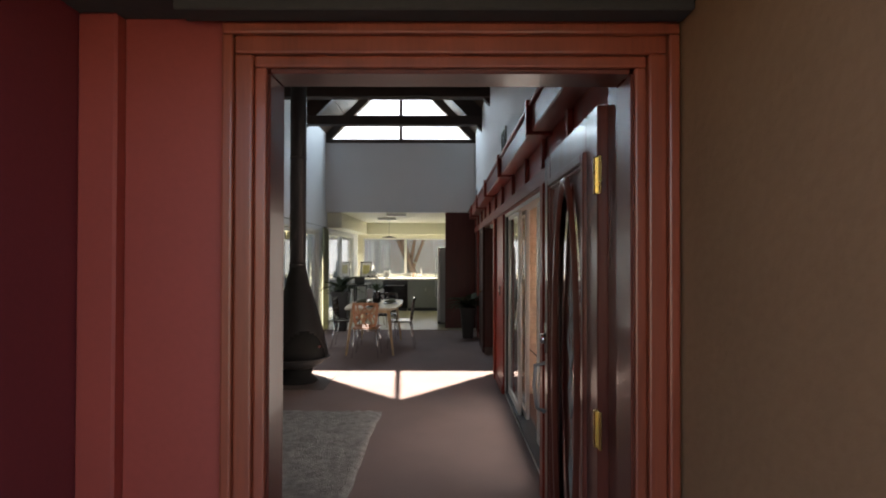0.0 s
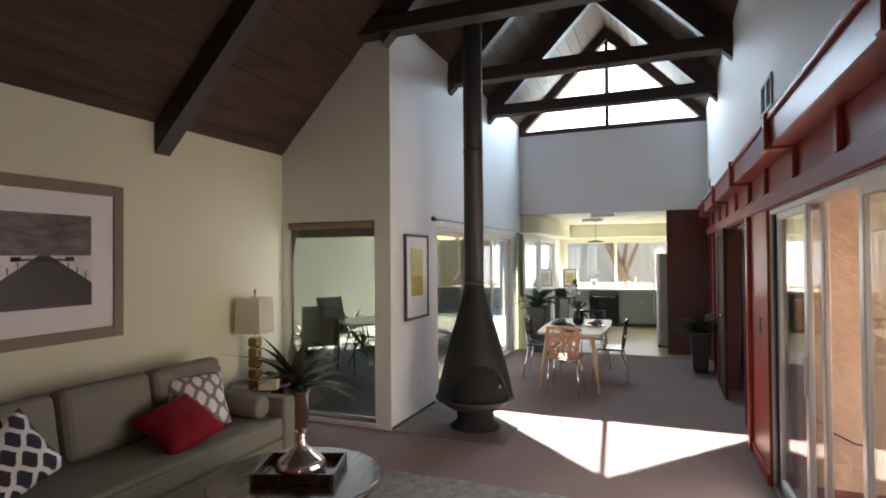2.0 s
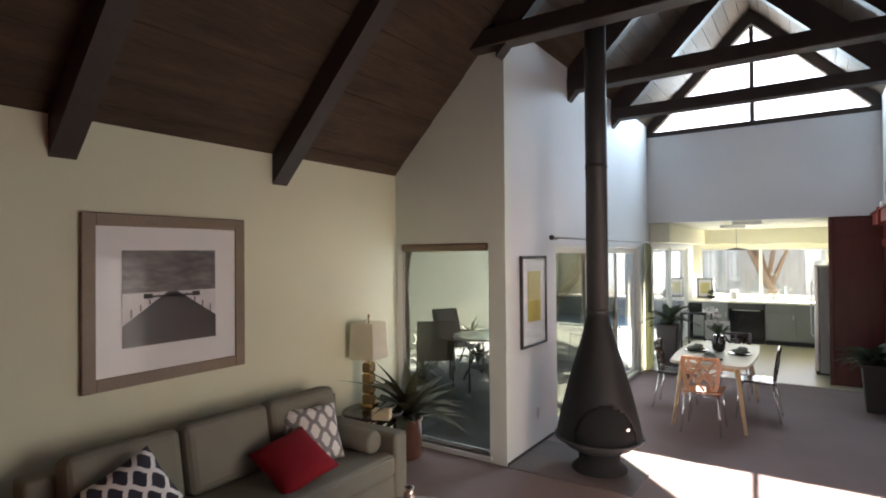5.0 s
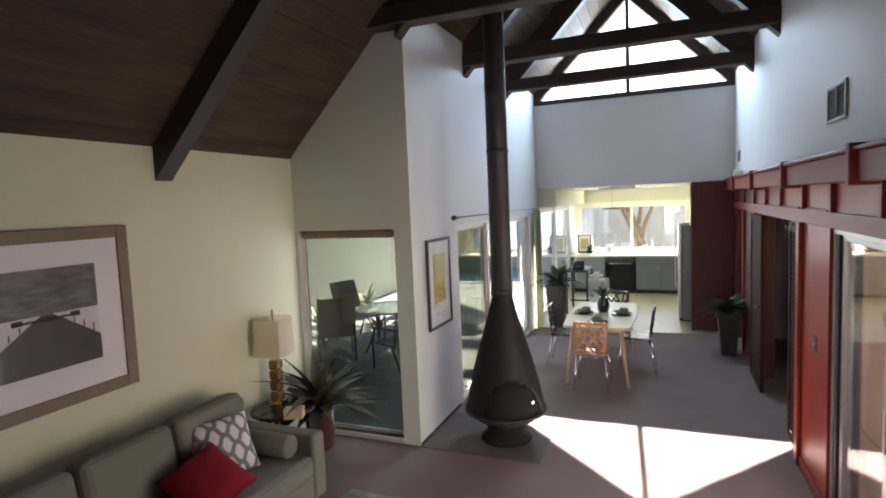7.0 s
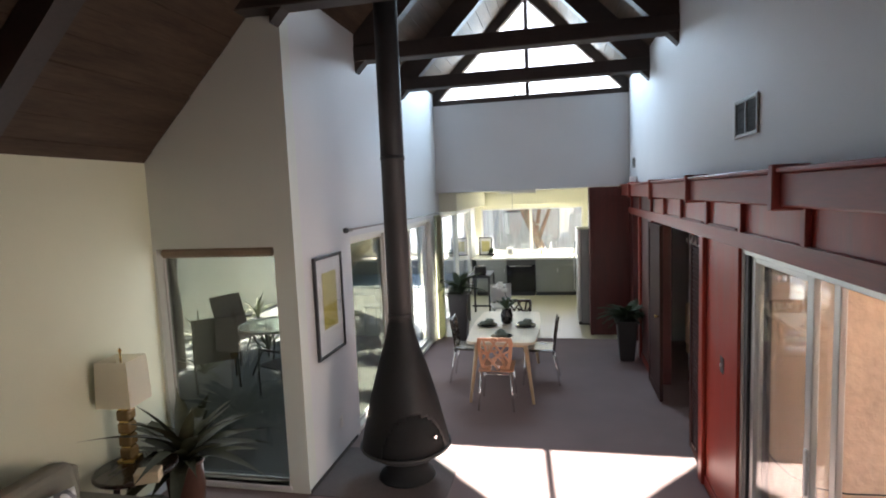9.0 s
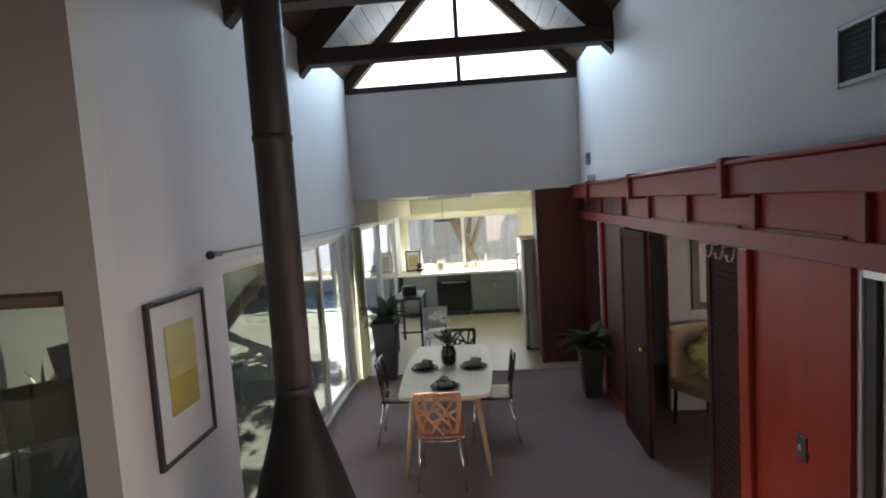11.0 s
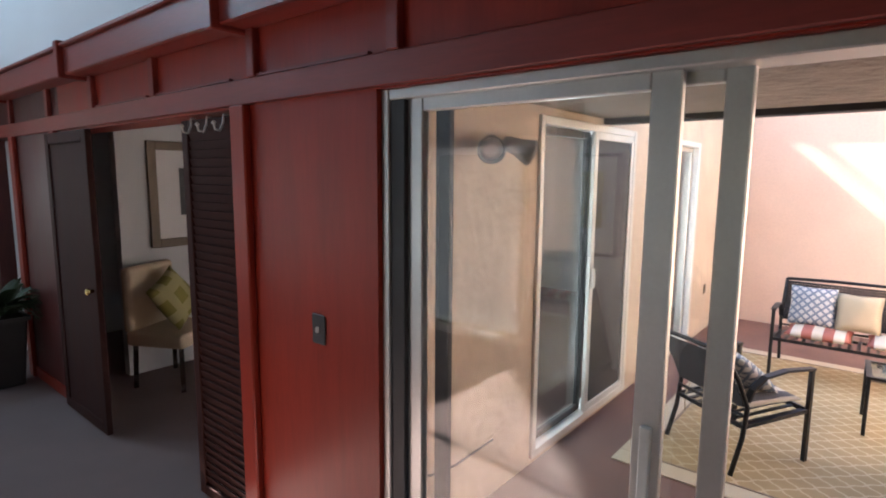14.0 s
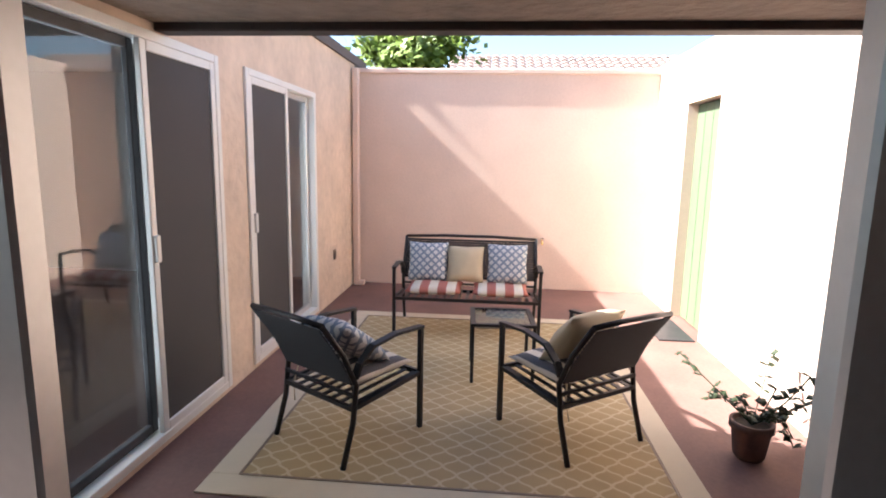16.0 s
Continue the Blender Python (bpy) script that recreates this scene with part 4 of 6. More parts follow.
def sofa():
    t = thing("sofa", -4.03, 3.56, 0, 0, "grey-green linen three-seat sofa with tight back cushions", "sofa")
    L, D = 2.30, 0.92
    part("base", bm_box(0.06, 0.06, 0.10, D - 0.02, L - 0.06, 0.29, 0.02, seg=2), SOFA, t)
    part("back_frame", bm_box(0.0, 0.02, 0.10, 0.17, L - 0.02, 0.80, 0.03, seg=3), SOFA, t)
    for y0, y1 in ((0.0, 0.15), (L - 0.15, L)):
        part("arm", bm_box(0.0, y0, 0.10, D, y1, 0.60, 0.03, seg=3), SOFA, t)
    part("seat_cushion", bm_box(0.16, 0.155, 0.29, D + 0.01, L - 0.155, 0.465, 0.045, seg=3), SOFA, t, "one long bench seat cushion")
    w = (L - 0.31) / 3
    for k in range(3):
        b = bm_box(-0.10, 0.01, 0.0, 0.10, w - 0.01, 0.45, 0.06, seg=3)
        for v in b.verts:
            v.co.x += 0.02 * math.sin(v.co.y / w * math.pi) * math.sin(v.co.z / 0.45 * math.pi)
        part("back_cushion", b, SOFA, t, m=pose(0.28, 0.155 + k * w, 0.455, 0, -11, 0))
    for y in (0.10, L - 0.10):
        for x in (0.08, D - 0.08):
            part("leg", bm_lathe([(0.018, 0), (0.028, 0.10)], 10, centre=(x, y)), DARKWOOD, t)
    part("welt", bm_tube([(D + 0.008, 0.2, 0.44), (D + 0.008, L - 0.2, 0.44)], 0.006, 6), SOFA, t)
    return t


sofa()
bo = thing("bolster", -3.50, 5.62, 0.545, 0, "grey-green linen bolster cushion beside the sofa arm", "cushion")
part("roll", bm_lathe([(0.02, -0.26), (0.075, -0.255), (0.088, -0.24), (0.09, 0), (0.088, 0.24), (0.075, 0.255), (0.02, 0.26)], 20), SOFA, bo, m=pose(0, 0, 0, 0, 90, 0))


def pillow(x, y, z, rx, rz, w, material, label, group="", roll=0):
    t = thing("throw_pillow", x, y, z, rz, label, "cushion", group)
    part("cover", bm_cushion(w, w, 0.17), material, t, m=pose(0, 0, w / 2 * math.cos(radians(rx)) * (math.cos(radians(roll)) + 0.55 * math.sin(radians(roll))), 90 - rx, 0, 0) @ pose(0, 0, 0, 0, 0, roll))
    return t


pillow(-3.53, 3.97, 0.455, 26, 70, 0.40, PILNAVY, "navy throw pillow with a white chain pattern", "pillows on the sofa", 28)
pillow(-3.40, 4.97, 0.46, 60, 62, 0.44, REDCLOTH, "plain deep red throw pillow on the sofa", "pillows on the sofa", 24)
pillow(-3.58, 5.30, 0.455, 32, 66, 0.43, PILLAT, "grey throw pillow with a white lattice", "pillows on the sofa")


def side_table(x, y, label):
    t = thing("side_table", x, y, 0, 0, label, "side table", "side tables by the sofa")
    part("tabletop", bm_lathe([(0.27, 0.515), (0.285, 0.525), (0.285, 0.54), (0.27, 0.55)], 32), DARKWOOD, t)
    part("shelf", bm_lathe([(0.20, 0.2), (0.20, 0.215)], 28), DARKWOOD, t)
    for k in range(3):
        a = radians(30 + 120 * k)
        part("leg", bm_bar((0.24 * math.cos(a), 0.24 * math.sin(a), 0), (0.19 * math.cos(a), 0.19 * math.sin(a), 0.52), 0.03, 0.03), DARKWOOD, t)
    return t


side_table(-3.84, 6.28, "round espresso wood side table under a lamp")
side_table(-3.70, 3.17, "round espresso wood side table with books")


def table_lamp(x, y, label):
    t = thing("table_lamp", x, y, 0.55, 8, label, "table lamp", "lamps beside the sofa")
    part("foot", bm_box(-0.065, -0.065, 0, 0.065, 0.065, 0.022, 0.004), BRASS, t, "brass foot plate")
    for k in range(4):
        z = 0.024 + k * 0.098
        part("block", bm_box(-0.05, -0.05, z, 0.05, 0.05, z + 0.086, 0.018, seg=3), GOLD, t, "amber glazed block")
        part("spacer", bm_box(-0.035, -0.035, z + 0.086, 0.035, 0.035, z + 0.098), BRASS, t)
    part("neck", bm_lathe([(0.008, 0.41), (0.008, 0.83)], 8), BRASS, t)
    sh = bmesh.new()
    lo, hi = [], []
    for s, z, keep in ((0.132, 0.45, lo), (0.122, 0.79, hi)):
        keep.extend(sh.verts.new((a * s, b * s, z)) for a, b in ((-1, -1), (1, -1), (1, 1), (-1, 1)))
    for k in range(4):
        sh.faces.new((lo[k], lo[(k + 1) % 4], hi[(k + 1) % 4], hi[k]))
    bmesh.ops.solidify(sh, geom=sh.faces[:], thickness=0.004)
    part("shade", sh, SHADE, t, "square cream linen shade")
    part("finial", bm_lathe([(0.006, 0.83), (0.014, 0.845), (0.004, 0.87)], 10), BRASS, t)
    return t


table_lamp(-3.96, 6.36, "table lamp with amber block base and cream shade")
table_lamp(-3.74, 3.20, "table lamp with amber block base beside books")
bx_ = thing("trinket_box", -3.58, 6.10, 0.55, 24, "small tan woven box on the side table", "box")
part("body", bm_box(-0.08, -0.05, 0, 0.08, 0.05, 0.06, 0.006), PILSAND, bx_)
part("lid", bm_box(-0.083, -0.053, 0.061, 0.083, 0.053, 0.085, 0.008), PILSAND, bx_)
for k, (w, h, m_) in enumerate(((0.24, 0.035, PAPER), (0.22, 0.03, TAUPE), (0.20, 0.028, PAPER))):
    bk = thing("book", -3.56, 3.28, 0.55 + 0.035 * k, 10 + 9 * k, "hardback book lying in a stack", "book", "stacked books")
    part("cover", bm_box(-w / 2, -0.085, 0, w / 2, 0.085, h, 0.003), m_, bk)
    part("pages", bm_box(-w / 2 + 0.006, -0.089, 0.005, w / 2 - 0.006, -0.083, h - 0.005), PAPER, bk)


# spiky potted plants
def blade_mesh(name, length, width, droop, fold=0.25, n=9):
    bm = bmesh.new()
    last = None
    for i in range(n + 1):
        f = i / n
        w = width * math.sin(math.pi * min(f * 0.85 + 0.12, 1)) * (1 - f ** 4)
        x, z = length * f * (1 - 0.12 * droop * f), -length * droop * f * f
        cur = [bm.verts.new((x, -w / 2, z + w * fold)), bm.verts.new((x, 0, z)), bm.verts.new((x, w / 2, z + w * fold))]
        if last:
            for k in (0, 1):
                bm.faces.new((last[k], cur[k], cur[k + 1], last[k + 1])).smooth = True
        last = cur
    return mesh_of(name, bm)


def agave(x, y, z, scale, label, count, pot=True):
    t = thing("potted_plant", x, y, z, 0, label, "plant")
    top = 0
    if pot:
        part("pot", bm_lathe([(0.09, 0), (0.12, 0.02), (0.135, 0.16), (0.125, 0.36), (0.14, 0.38), (0.14, 0.40), (0.12, 0.40), (0.11, 0.35)], 24), POTBROWN, t)
        part("soil", bm_lathe([(0.112, 0.36), (0.108, 0.372)], 20), SOIL, t)
        top = 0.37
    kinds = [blade_mesh("leaf", 0.72 * scale, 0.125 * scale, d) for d in (0.55, 0.85, 0.3)]
    for me in kinds:
        me.materials.append(BLADE)
    rnd = random.Random(4 + count)
    for k in range(count):
        tilt = rnd.uniform(20, 78)
        part("leaf", kinds[k % 3], BLADE, t, m=pose(0, 0, top, 0, -tilt, k * 137.5 + rnd.uniform(-10, 10)) @ Matrix.Diagonal((rnd.uniform(0.75, 1.1),) * 3 + (1,)))
    return t


agave(-3.74, 6.68, 0, 0.98, "broad-bladed dark green plant in a brown pot", 46)


# coffee table with tray and vase
tb = thing("coffee_table", -2.30, 4.78, 0.025, 0, "round espresso wood coffee table on splayed flat legs", "coffee table")
part("tabletop", bm_lathe([(0.46, 0.395), (0.485, 0.405), (0.49, 0.425), (0.48, 0.435)], 48), DARKWOOD, tb)
for k in range(4):
    a = radians(20 + 90 * k)
    c, s = math.cos(a), math.sin(a)
    lb = bmesh.new()
    pts = [(0.40, 0.395), (0.30, 0.20), (0.36, 0.0)]
    for p_, q_ in zip(pts, pts[1:]):
        bm_bar((p_[0] * c, p_[0] * s, p_[1]), (q_[0] * c, q_[0] * s, q_[1]), 0.03, 0.07, bm=lb)
    part("leg", lb, DARKWOOD, tb)
part("stretcher", bm_lathe([(0.30, 0.185), (0.31, 0.19), (0.31, 0.21), (0.30, 0.215)], 32), DARKWOOD, tb)
ty = thing("serving_tray", -2.30, 4.82, 0.461, 20, "square dark tray with mirrored sides on the coffee table", "tray")
part("base", bm_box(-0.22, -0.16, 0, 0.22, 0.16, 0.012, 0.003), DARKWOOD, ty)
for b in ((-0.235, -0.175, 0.0, -0.22, 0.175, 0.06), (0.22, -0.175, 0.0, 0.235, 0.175, 0.06), (-0.22, -0.175, 0.0, 0.22, -0.16, 0.06), (-0.22, 0.16, 0.0, 0.22, 0.175, 0.06)):
    part("side", bm_box(*b, 0.003), DARKWOOD, ty)
vs = thing("bottle_vase", -2.30, 4.82, 0.474, 0, "squat mercury glass bottle vase on the tray", "vase")
part("body", bm_lathe([(0.07, 0), (0.14, 0.015), (0.15, 0.045), (0.12, 0.08), (0.07, 0.115), (0.036, 0.15), (0.026, 0.20), (0.03, 0.235), (0.024, 0.235), (0.02, 0.18)], 32), SILVERGLASS, vs)


# pictures
def picture(name, x, y, z, rz, w, h, border, matw, frame_mat, label, depth=0.03):
    """A framed picture; its face looks along local -y."""
    t = thing(name, x, y, z, rz, label, "picture")
    fr_ = frame_rect(-w / 2, w / 2, 0, h, border, -depth, 0, axis="y")
    part("frame", fr_, frame_mat, t)
    part("mat_board", bm_box(-w / 2 + border - 0.003, -depth + 0.014, border - 0.003, w / 2 - border + 0.003, -0.004, h - border + 0.003), PAPER, t)
    return t


pa = picture("framed_photograph", XA + 0.002, 4.53, 1.142, 90, 1.145, 1.115, 0.08, 0.2, TAUPE, "large framed photograph of a pier, taupe frame and white mat")
f0 = -0.0165
ph = part("photograph", bm_box(-0.335, f0 - 0.002, 0.25, 0.325, f0, 0.88), PHOTOGREY, pa, "dark storm sky over a pale sea")
part("sea", bm_box(-0.335, f0 - 0.0045, 0.25, 0.325, f0 - 0.003, 0.60), PHOTOWHITE, ph)
part("pier", bm_prism([(-0.335, 0.25), (0.325, 0.25), (0.325, 0.41), (0.035, 0.60), (-0.035, 0.60), (-0.335, 0.39)], f0 - 0.007, f0 - 0.0055), PHOTODARK, ph)
part("horizon_rail", bm_box(-0.2, f0 - 0.007, 0.565, 0.19, f0 - 0.0055, 0.578), PHOTODARK, ph)
for s in (-1, 1):
    part("pier_lamp", bm_box(s * 0.17 - 0.03, f0 - 0.007, 0.56, s * 0.17 + 0.03, f0 - 0.0055, 0.592), PHOTODARK, ph)
    for k in range(4):
        x = s * (0.10 + 0.06 * k)
        zz = 0.575 - 0.042 * k
        part("railing_post", bm_box(x - 0.005, f0 - 0.0085, zz - 0.012, x + 0.005, f0 - 0.0072, zz + 0.008 + 0.012 * k), PHOTOGREY, ph)
g_ = part("glazing", bm_box(-0.52, -0.0275, 0.085, 0.52, -0.0255, 1.055), ARTGLASS, pa)
g_.visible_shadow = False
pb = picture("framed_print", XL + 0.002, 7.59, 1.042, 90, 0.60, 0.915, 0.028, 0.13, BLACK, "ochre abstract print in a thin black frame")
part("print", bm_box(-0.15, -0.019, 0.25, 0.15, -0.017, 0.76), OCHRE, pb)
part("print_band", bm_box(-0.15, -0.0215, 0.46, 0.15, -0.0195, 0.76), OCHREPALE, pb, "paler ochre upper field")
g_ = part("glazing", bm_box(-0.3, -0.0275, 0.026, 0.3, -0.0255, 0.904), ARTGLASS, pb)
g_.visible_shadow = False

# wall fittings
sw = thing("light_switch", XR - 0.001, 7.15, 1.15, -90, "dark switch plate on the red panel", "switch")
part("plate", bm_box(-0.04, -0.006, -0.06, 0.04, 0, 0.06, 0.003), BLACK, sw)
part("toggle", bm_box(-0.006, -0.018, -0.012, 0.006, -0.005, 0.012, 0.003), PLASTICW, sw, "pale toggle")
ou_ = thing("wall_outlet", XL + 0.001, 7.72, 0.33, 90, "white wall outlet below the print", "outlet")
part("plate", bm_box(-0.035, -0.006, -0.057, 0.035, 0, 0.057, 0.003), PLASTICW, ou_)
for z in (-0.025, 0.025):
    part("socket", bm_box(-0.016, -0.009, z - 0.014, 0.016, -0.005, z + 0.014, 0.003), PLASTICW, ou_)


def vent(y, z, w, h, label):
    t = thing("wall_vent", XR - 0.001, y, z, -90, label, "vent")
    part("backing", bm_box(-w / 2 + 0.02, -0.004, 0.02, w / 2 - 0.02, -0.001, h - 0.02), VENTDARK, t)
    part("frame", frame_rect(-w / 2, w / 2, 0, h, 0.022, -0.014, 0, axis="y"), VENTGREY, t)
    part("divider", bm_box(-0.008, -0.013, 0.022, 0.008, -0.003, h - 0.022), VENTGREY, t)
    n = max(int(h / 0.022), 4)
    sl = mesh_of("slat", bm_box(-w / 2 + 0.024, -0.010, -0.002, w / 2 - 0.024, -0.004, 0.002))
    for k in range(n - 1):
        zz = 0.03 + (h - 0.06) * k / max(n - 2, 1)
        part("slat", sl, VENTDARK, t, m=pose(0, 0, zz))
    return t


vent(6.68, 2.735, 0.42, 0.235, "grey metal air vent high on the white wall")
vent(11.78, 2.75, 0.24, 0.16, "small grey air vent high on the white wall")
sp = thing("wall_speaker", XR - 0.06, 11.45, 2.515, 0, "small white box standing on the red beam", "speaker")
part("box", bm_box(-0.05, -0.06, 0, 0.05, 0.06, 0.10, 0.01), PLASTICW, sp)

# doors along the red wall
ld = thing("louvre_door", XR + 0.03, 8.24, 0.03, 0, "dark red louvred folding door standing part open", "door")
part("leaf_frame", frame_rect(-0.52, 0.0, 0, 1.98, 0.06, -0.015, 0.015), LOUVRE, ld)
slat = mesh_of("louvre", bm_box(-0.026, -0.46, -0.003, 0.026, -0.06, 0.003))
for k in range(44):
    part("louvre", slat, LOUVRE, ld, m=pose(0, 0, 0.09 + k * 0.042, 0, 74, 0))
for y in (-0.42, -0.27, -0.12):
    hk = bm_tube([(-0.0, y, 1.984), (-0.02, y, 1.988), (-0.024, y, 1.95), (-0.035, y + 0.01, 1.915), (-0.055, y + 0.015, 1.92), (-0.06, y + 0.015, 1.945)], 0.005, 6)
    h_ = thing("door_hook", XR + 0.03, 8.24, 0.03, 0, "white metal hook over the louvred door", "hook", "hooks over the door")
    part("hook", hk, PLASTICW, h_)
    part("tip", bm_lathe([(0.004, -0.008), (0.012, 0), (0.004, 0.01)], 8), PLASTICW, h_, m=pose(-0.06, y + 0.015, 1.948))
sl_ = thing("door_leaf", XR - 0.035, 9.36, 0.012, 0, "dark red sliding door leaf with a dark inset panel", "door")
part("leaf_frame", frame_rect(0.0, 0.80, 0, 2.01, 0.075, -0.018, 0.018), LOUVRE, sl_)
part("panel", bm_box(-0.008, 0.07, 0.07, 0.008, 0.73, 1.94), LOUVRE, sl_, "dark brown inset panel")
part("knob", bm_lathe([(0.012, 0), (0.012, 0.02), (0.024, 0.03), (0.018, 0.045)], 10), BRASS, sl_, m=pose(-0.018, 0.05, 0.98, 0, -90))
wd = thing("white_door", XR + 0.13, 11.2, 0.01, 0, "plain white door standing in its opening", "door")
part("leaf", bm_box(0, 0.0, 0, 0.04, 0.82, 2.03, 0.003), WHITE, wd)
part("knob", bm_lathe([(0.012, 0), (0.012, 0.03), (0.026, 0.04), (0.02, 0.06)], 10), CHROME, wd, m=pose(0, 0.07, 0.95, 0, -90))


# ---- dining ----
def dining_table():
    t = thing("dining_table", -1.44, 9.95, 0, 0, "pale wood dining table with rounded corners and tapered legs", "dining table")
    w, l = 0.80, 1.66
    pts = []
    for cx_, cy_, a0 in ((w / 2 - 0.09, l / 2 - 0.09, 0), (-w / 2 + 0.09, l / 2 - 0.09, 90), (-w / 2 + 0.09, -l / 2 + 0.09, 180), (w / 2 - 0.09, -l / 2 + 0.09, 270)):
        for k in range(7):
            a = radians(a0 + 15 * k)
            pts.append((cx_ + 0.09 * math.cos(a), cy_ + 0.09 * math.sin(a)))
    mid = [(w / 2 + 0.035 * math.cos(f), l * f / 3.6) for f in np.linspace(-1.3, 1.3, 9)]
    pts = pts[21:] + mid + pts[:7] + pts[7:14] + [(-x, -y) for x, y in mid] + pts[14:21]
    b = bm_prism(pts, 0.712, 0.742, "z")
    part("tabletop", b, LACQUER, t)
    part("apron", frame_rect_flat(w - 0.2, l - 0.24, 0.655, 0.712), PALEWOOD, t)
    for sx in (-1, 1):
        for sy in (-1, 1):
            part("leg", bm_tube([(sx * (w / 2 - 0.03), sy * (l / 2 - 0.05), 0), (sx * (w / 2 - 0.12), sy * (l / 2 - 0.14), 0.712)], 0.016, 10, taper=0.028), PALEWOOD, t)
    return t


def frame_rect_flat(w, l, z0, z1, th=0.02):
    bm = bmesh.new()
    for b in ((-w / 2, -l / 2, w / 2, -l / 2 + th), (-w / 2, l / 2 - th, w / 2, l / 2), (-w / 2, -l / 2 + th, -w / 2 + th, l / 2 - th), (w / 2 - th, -l / 2 + th, w / 2, l / 2 - th)):
        bm_box(b[0], b[1], z0, b[2], b[3], z1, bm=bm)
    return bm


dining_table()


def back_point(u, v, z0=0.47, z1=0.84, w0=0.34, w1=0.42):
    w = w0 + (w1 - w0) * v
    return Vector((u * w / 2, -0.05 * v + 0.03 * u * u, z0 + (z1 - z0) * v))


EDGE = [(-0.92, 0.0), (0.92, 0.0), (1.0, 0.25), (1.0, 0.85), (0.9, 1.0), (-0.9, 1.0), (-1.0, 0.85), (-1.0, 0.25)]
BARS = [((-0.9, 0.1), (0.15, 1.0)), ((-0.45, 0.0), (0.8, 0.95)), ((0.2, 0.0), (-0.95, 0.75)), ((0.95, 0.2), (-0.3, 1.0)),
        ((0.98, 0.62), (-0.2, 0.32)), ((-0.98, 0.45), (0.1, 0.62)), ((0.6, 0.0), (0.42, 0.5)), ((-0.15, 0.62), (0.55, 0.2)), ((-0.62, 1.0), (-0.5, 0.55))]
RIM = bmesh.new()
loop_ = [[], []]
for (u, v) in EDGE:
    for q, f in enumerate((1.0, 0.80)):
        c = back_point(u * f, 0.5 + (v - 0.5) * f)
        loop_[q].append([RIM.verts.new(c + Vector((0, d, 0))) for d in (-0.007, 0.007)])
for k in range(8):
    n_ = (k + 1) % 8
    o, i_ = loop_
    for d in (0, 1):
        RIM.faces.new((o[k][d], o[n_][d], i_[n_][d], i_[k][d]))
    for l_ in (o, i_):
        RIM.faces.new((l_[k][0], l_[n_][0], l_[n_][1], l_[k][1]))
bmesh.ops.recalc_face_normals(RIM, faces=RIM.faces[:])
RIM_ME = mesh_of("backrest", RIM)
BAR_ME = [mesh_of("back_bar", bm_bar(back_point(*a), back_point(*b), 0.012, 0.021)) for a, b in BARS]


def cut_chair(x, y, rz, back_mat, seat_mat, leg_mat, label):
    """A dining chair that faces local +y."""
    t = thing("dining_chair", x, y, 0, rz, label, "chair", "chairs round the dining table")
    rim = part("backrest", RIM_ME.copy(), back_mat, t, m=pose(0, -0.20, 0))
    for me in BAR_ME:
        part("back_bar", me.copy(), back_mat, rim)
    part("seat", bm_box(-0.20, -0.20, 0.435, 0.20, 0.21, 0.46, 0.012, seg=2), seat_mat, t)
    part("seat_bracket", bm_bar((0, -0.19, 0.43), (0, -0.20, 0.52), 0.10, 0.012), leg_mat, t)
    for sx in (-1, 1):
        part("leg", bm_tube([(sx * 0.20, 0.21, 0.0), (sx * 0.165, 0.17, 0.43)], 0.011, 8), leg_mat, t)
        part("leg", bm_tube([(sx * 0.20, -0.25, 0.0), (sx * 0.165, -0.17, 0.43)], 0.011, 8), leg_mat, t)
    part("stretcher", bm_tube([(-0.17, -0.17, 0.40), (0.17, -0.17, 0.40)], 0.008, 8), leg_mat, t)
    return t


cut_chair(-1.48, 9.17, 0, COPPERWOOD, COPPERWOOD, CHROME, "bent plywood dining chair with a cut-out back and chrome legs")
cut_chair(-1.37, 10.95, 180, DARKWOOD, DARKWOOD, CHROME, "dark dining chair with a cut-out back at the table end")
cut_chair(-1.02, 10.0, 90, DARKWOOD, DARKWOOD, CHROME, "dark dining chair with chrome legs beside the table")
cut_chair(-1.93, 10.0, -90, DARKWOOD, DARKWOOD, CHROME, "dark dining chair with chrome legs beside the table")

for x, y, rz in ((-1.68, 9.92, 0), (-1.19, 9.92, 0), (-1.44, 9.36, 90)):
    t = thing("place_setting", x, y, 0.742, rz, "dark plate with a folded grey-green napkin", "place setting", "settings on the table")
    part("plate", bm_lathe([(0.07, 0), (0.12, 0.008), (0.135, 0.016), (0.13, 0.018), (0.08, 0.01)], 24), BLACKGLOSS, t)
    nb = bm_cushion(0.20, 0.14, 0.05, n=8)
    part("napkin", nb, NAPKIN, t, m=pose(0, 0, 0.036, 0, 0, 20))
    part("napkin_fold", bm_cushion(0.12, 0.09, 0.05, n=8), NAPKIN, t, m=pose(0.02, 0.01, 0.06, 14, 0, -15))
cv = thing("flower_vase", -1.44, 10.05, 0.742, 0, "dark vase with a white orchid and green leaves", "vase")
part("vase", bm_lathe([(0.05, 0), (0.075, 0.03), (0.08, 0.12), (0.06, 0.18), (0.065, 0.2), (0.055, 0.2)], 20), BLACKGLOSS, cv)
fl = mesh_of("leaf", bm_cushion(0.2, 0.05, 0.01, n=6))
for k in range(9):
    part("leaf", fl, LEAF, cv, m=pose(0, 0, 0.2, 0, -35 - 5 * (k % 4), k * 40) @ Matrix.Translation((0.08, 0, 0)))
part("stem", bm_tube([(0, 0, 0.15), (0.01, 0.0, 0.32), (-0.03, 0.01, 0.48), (-0.10, 0.03, 0.53)], 0.004, 6), LEAF, cv)
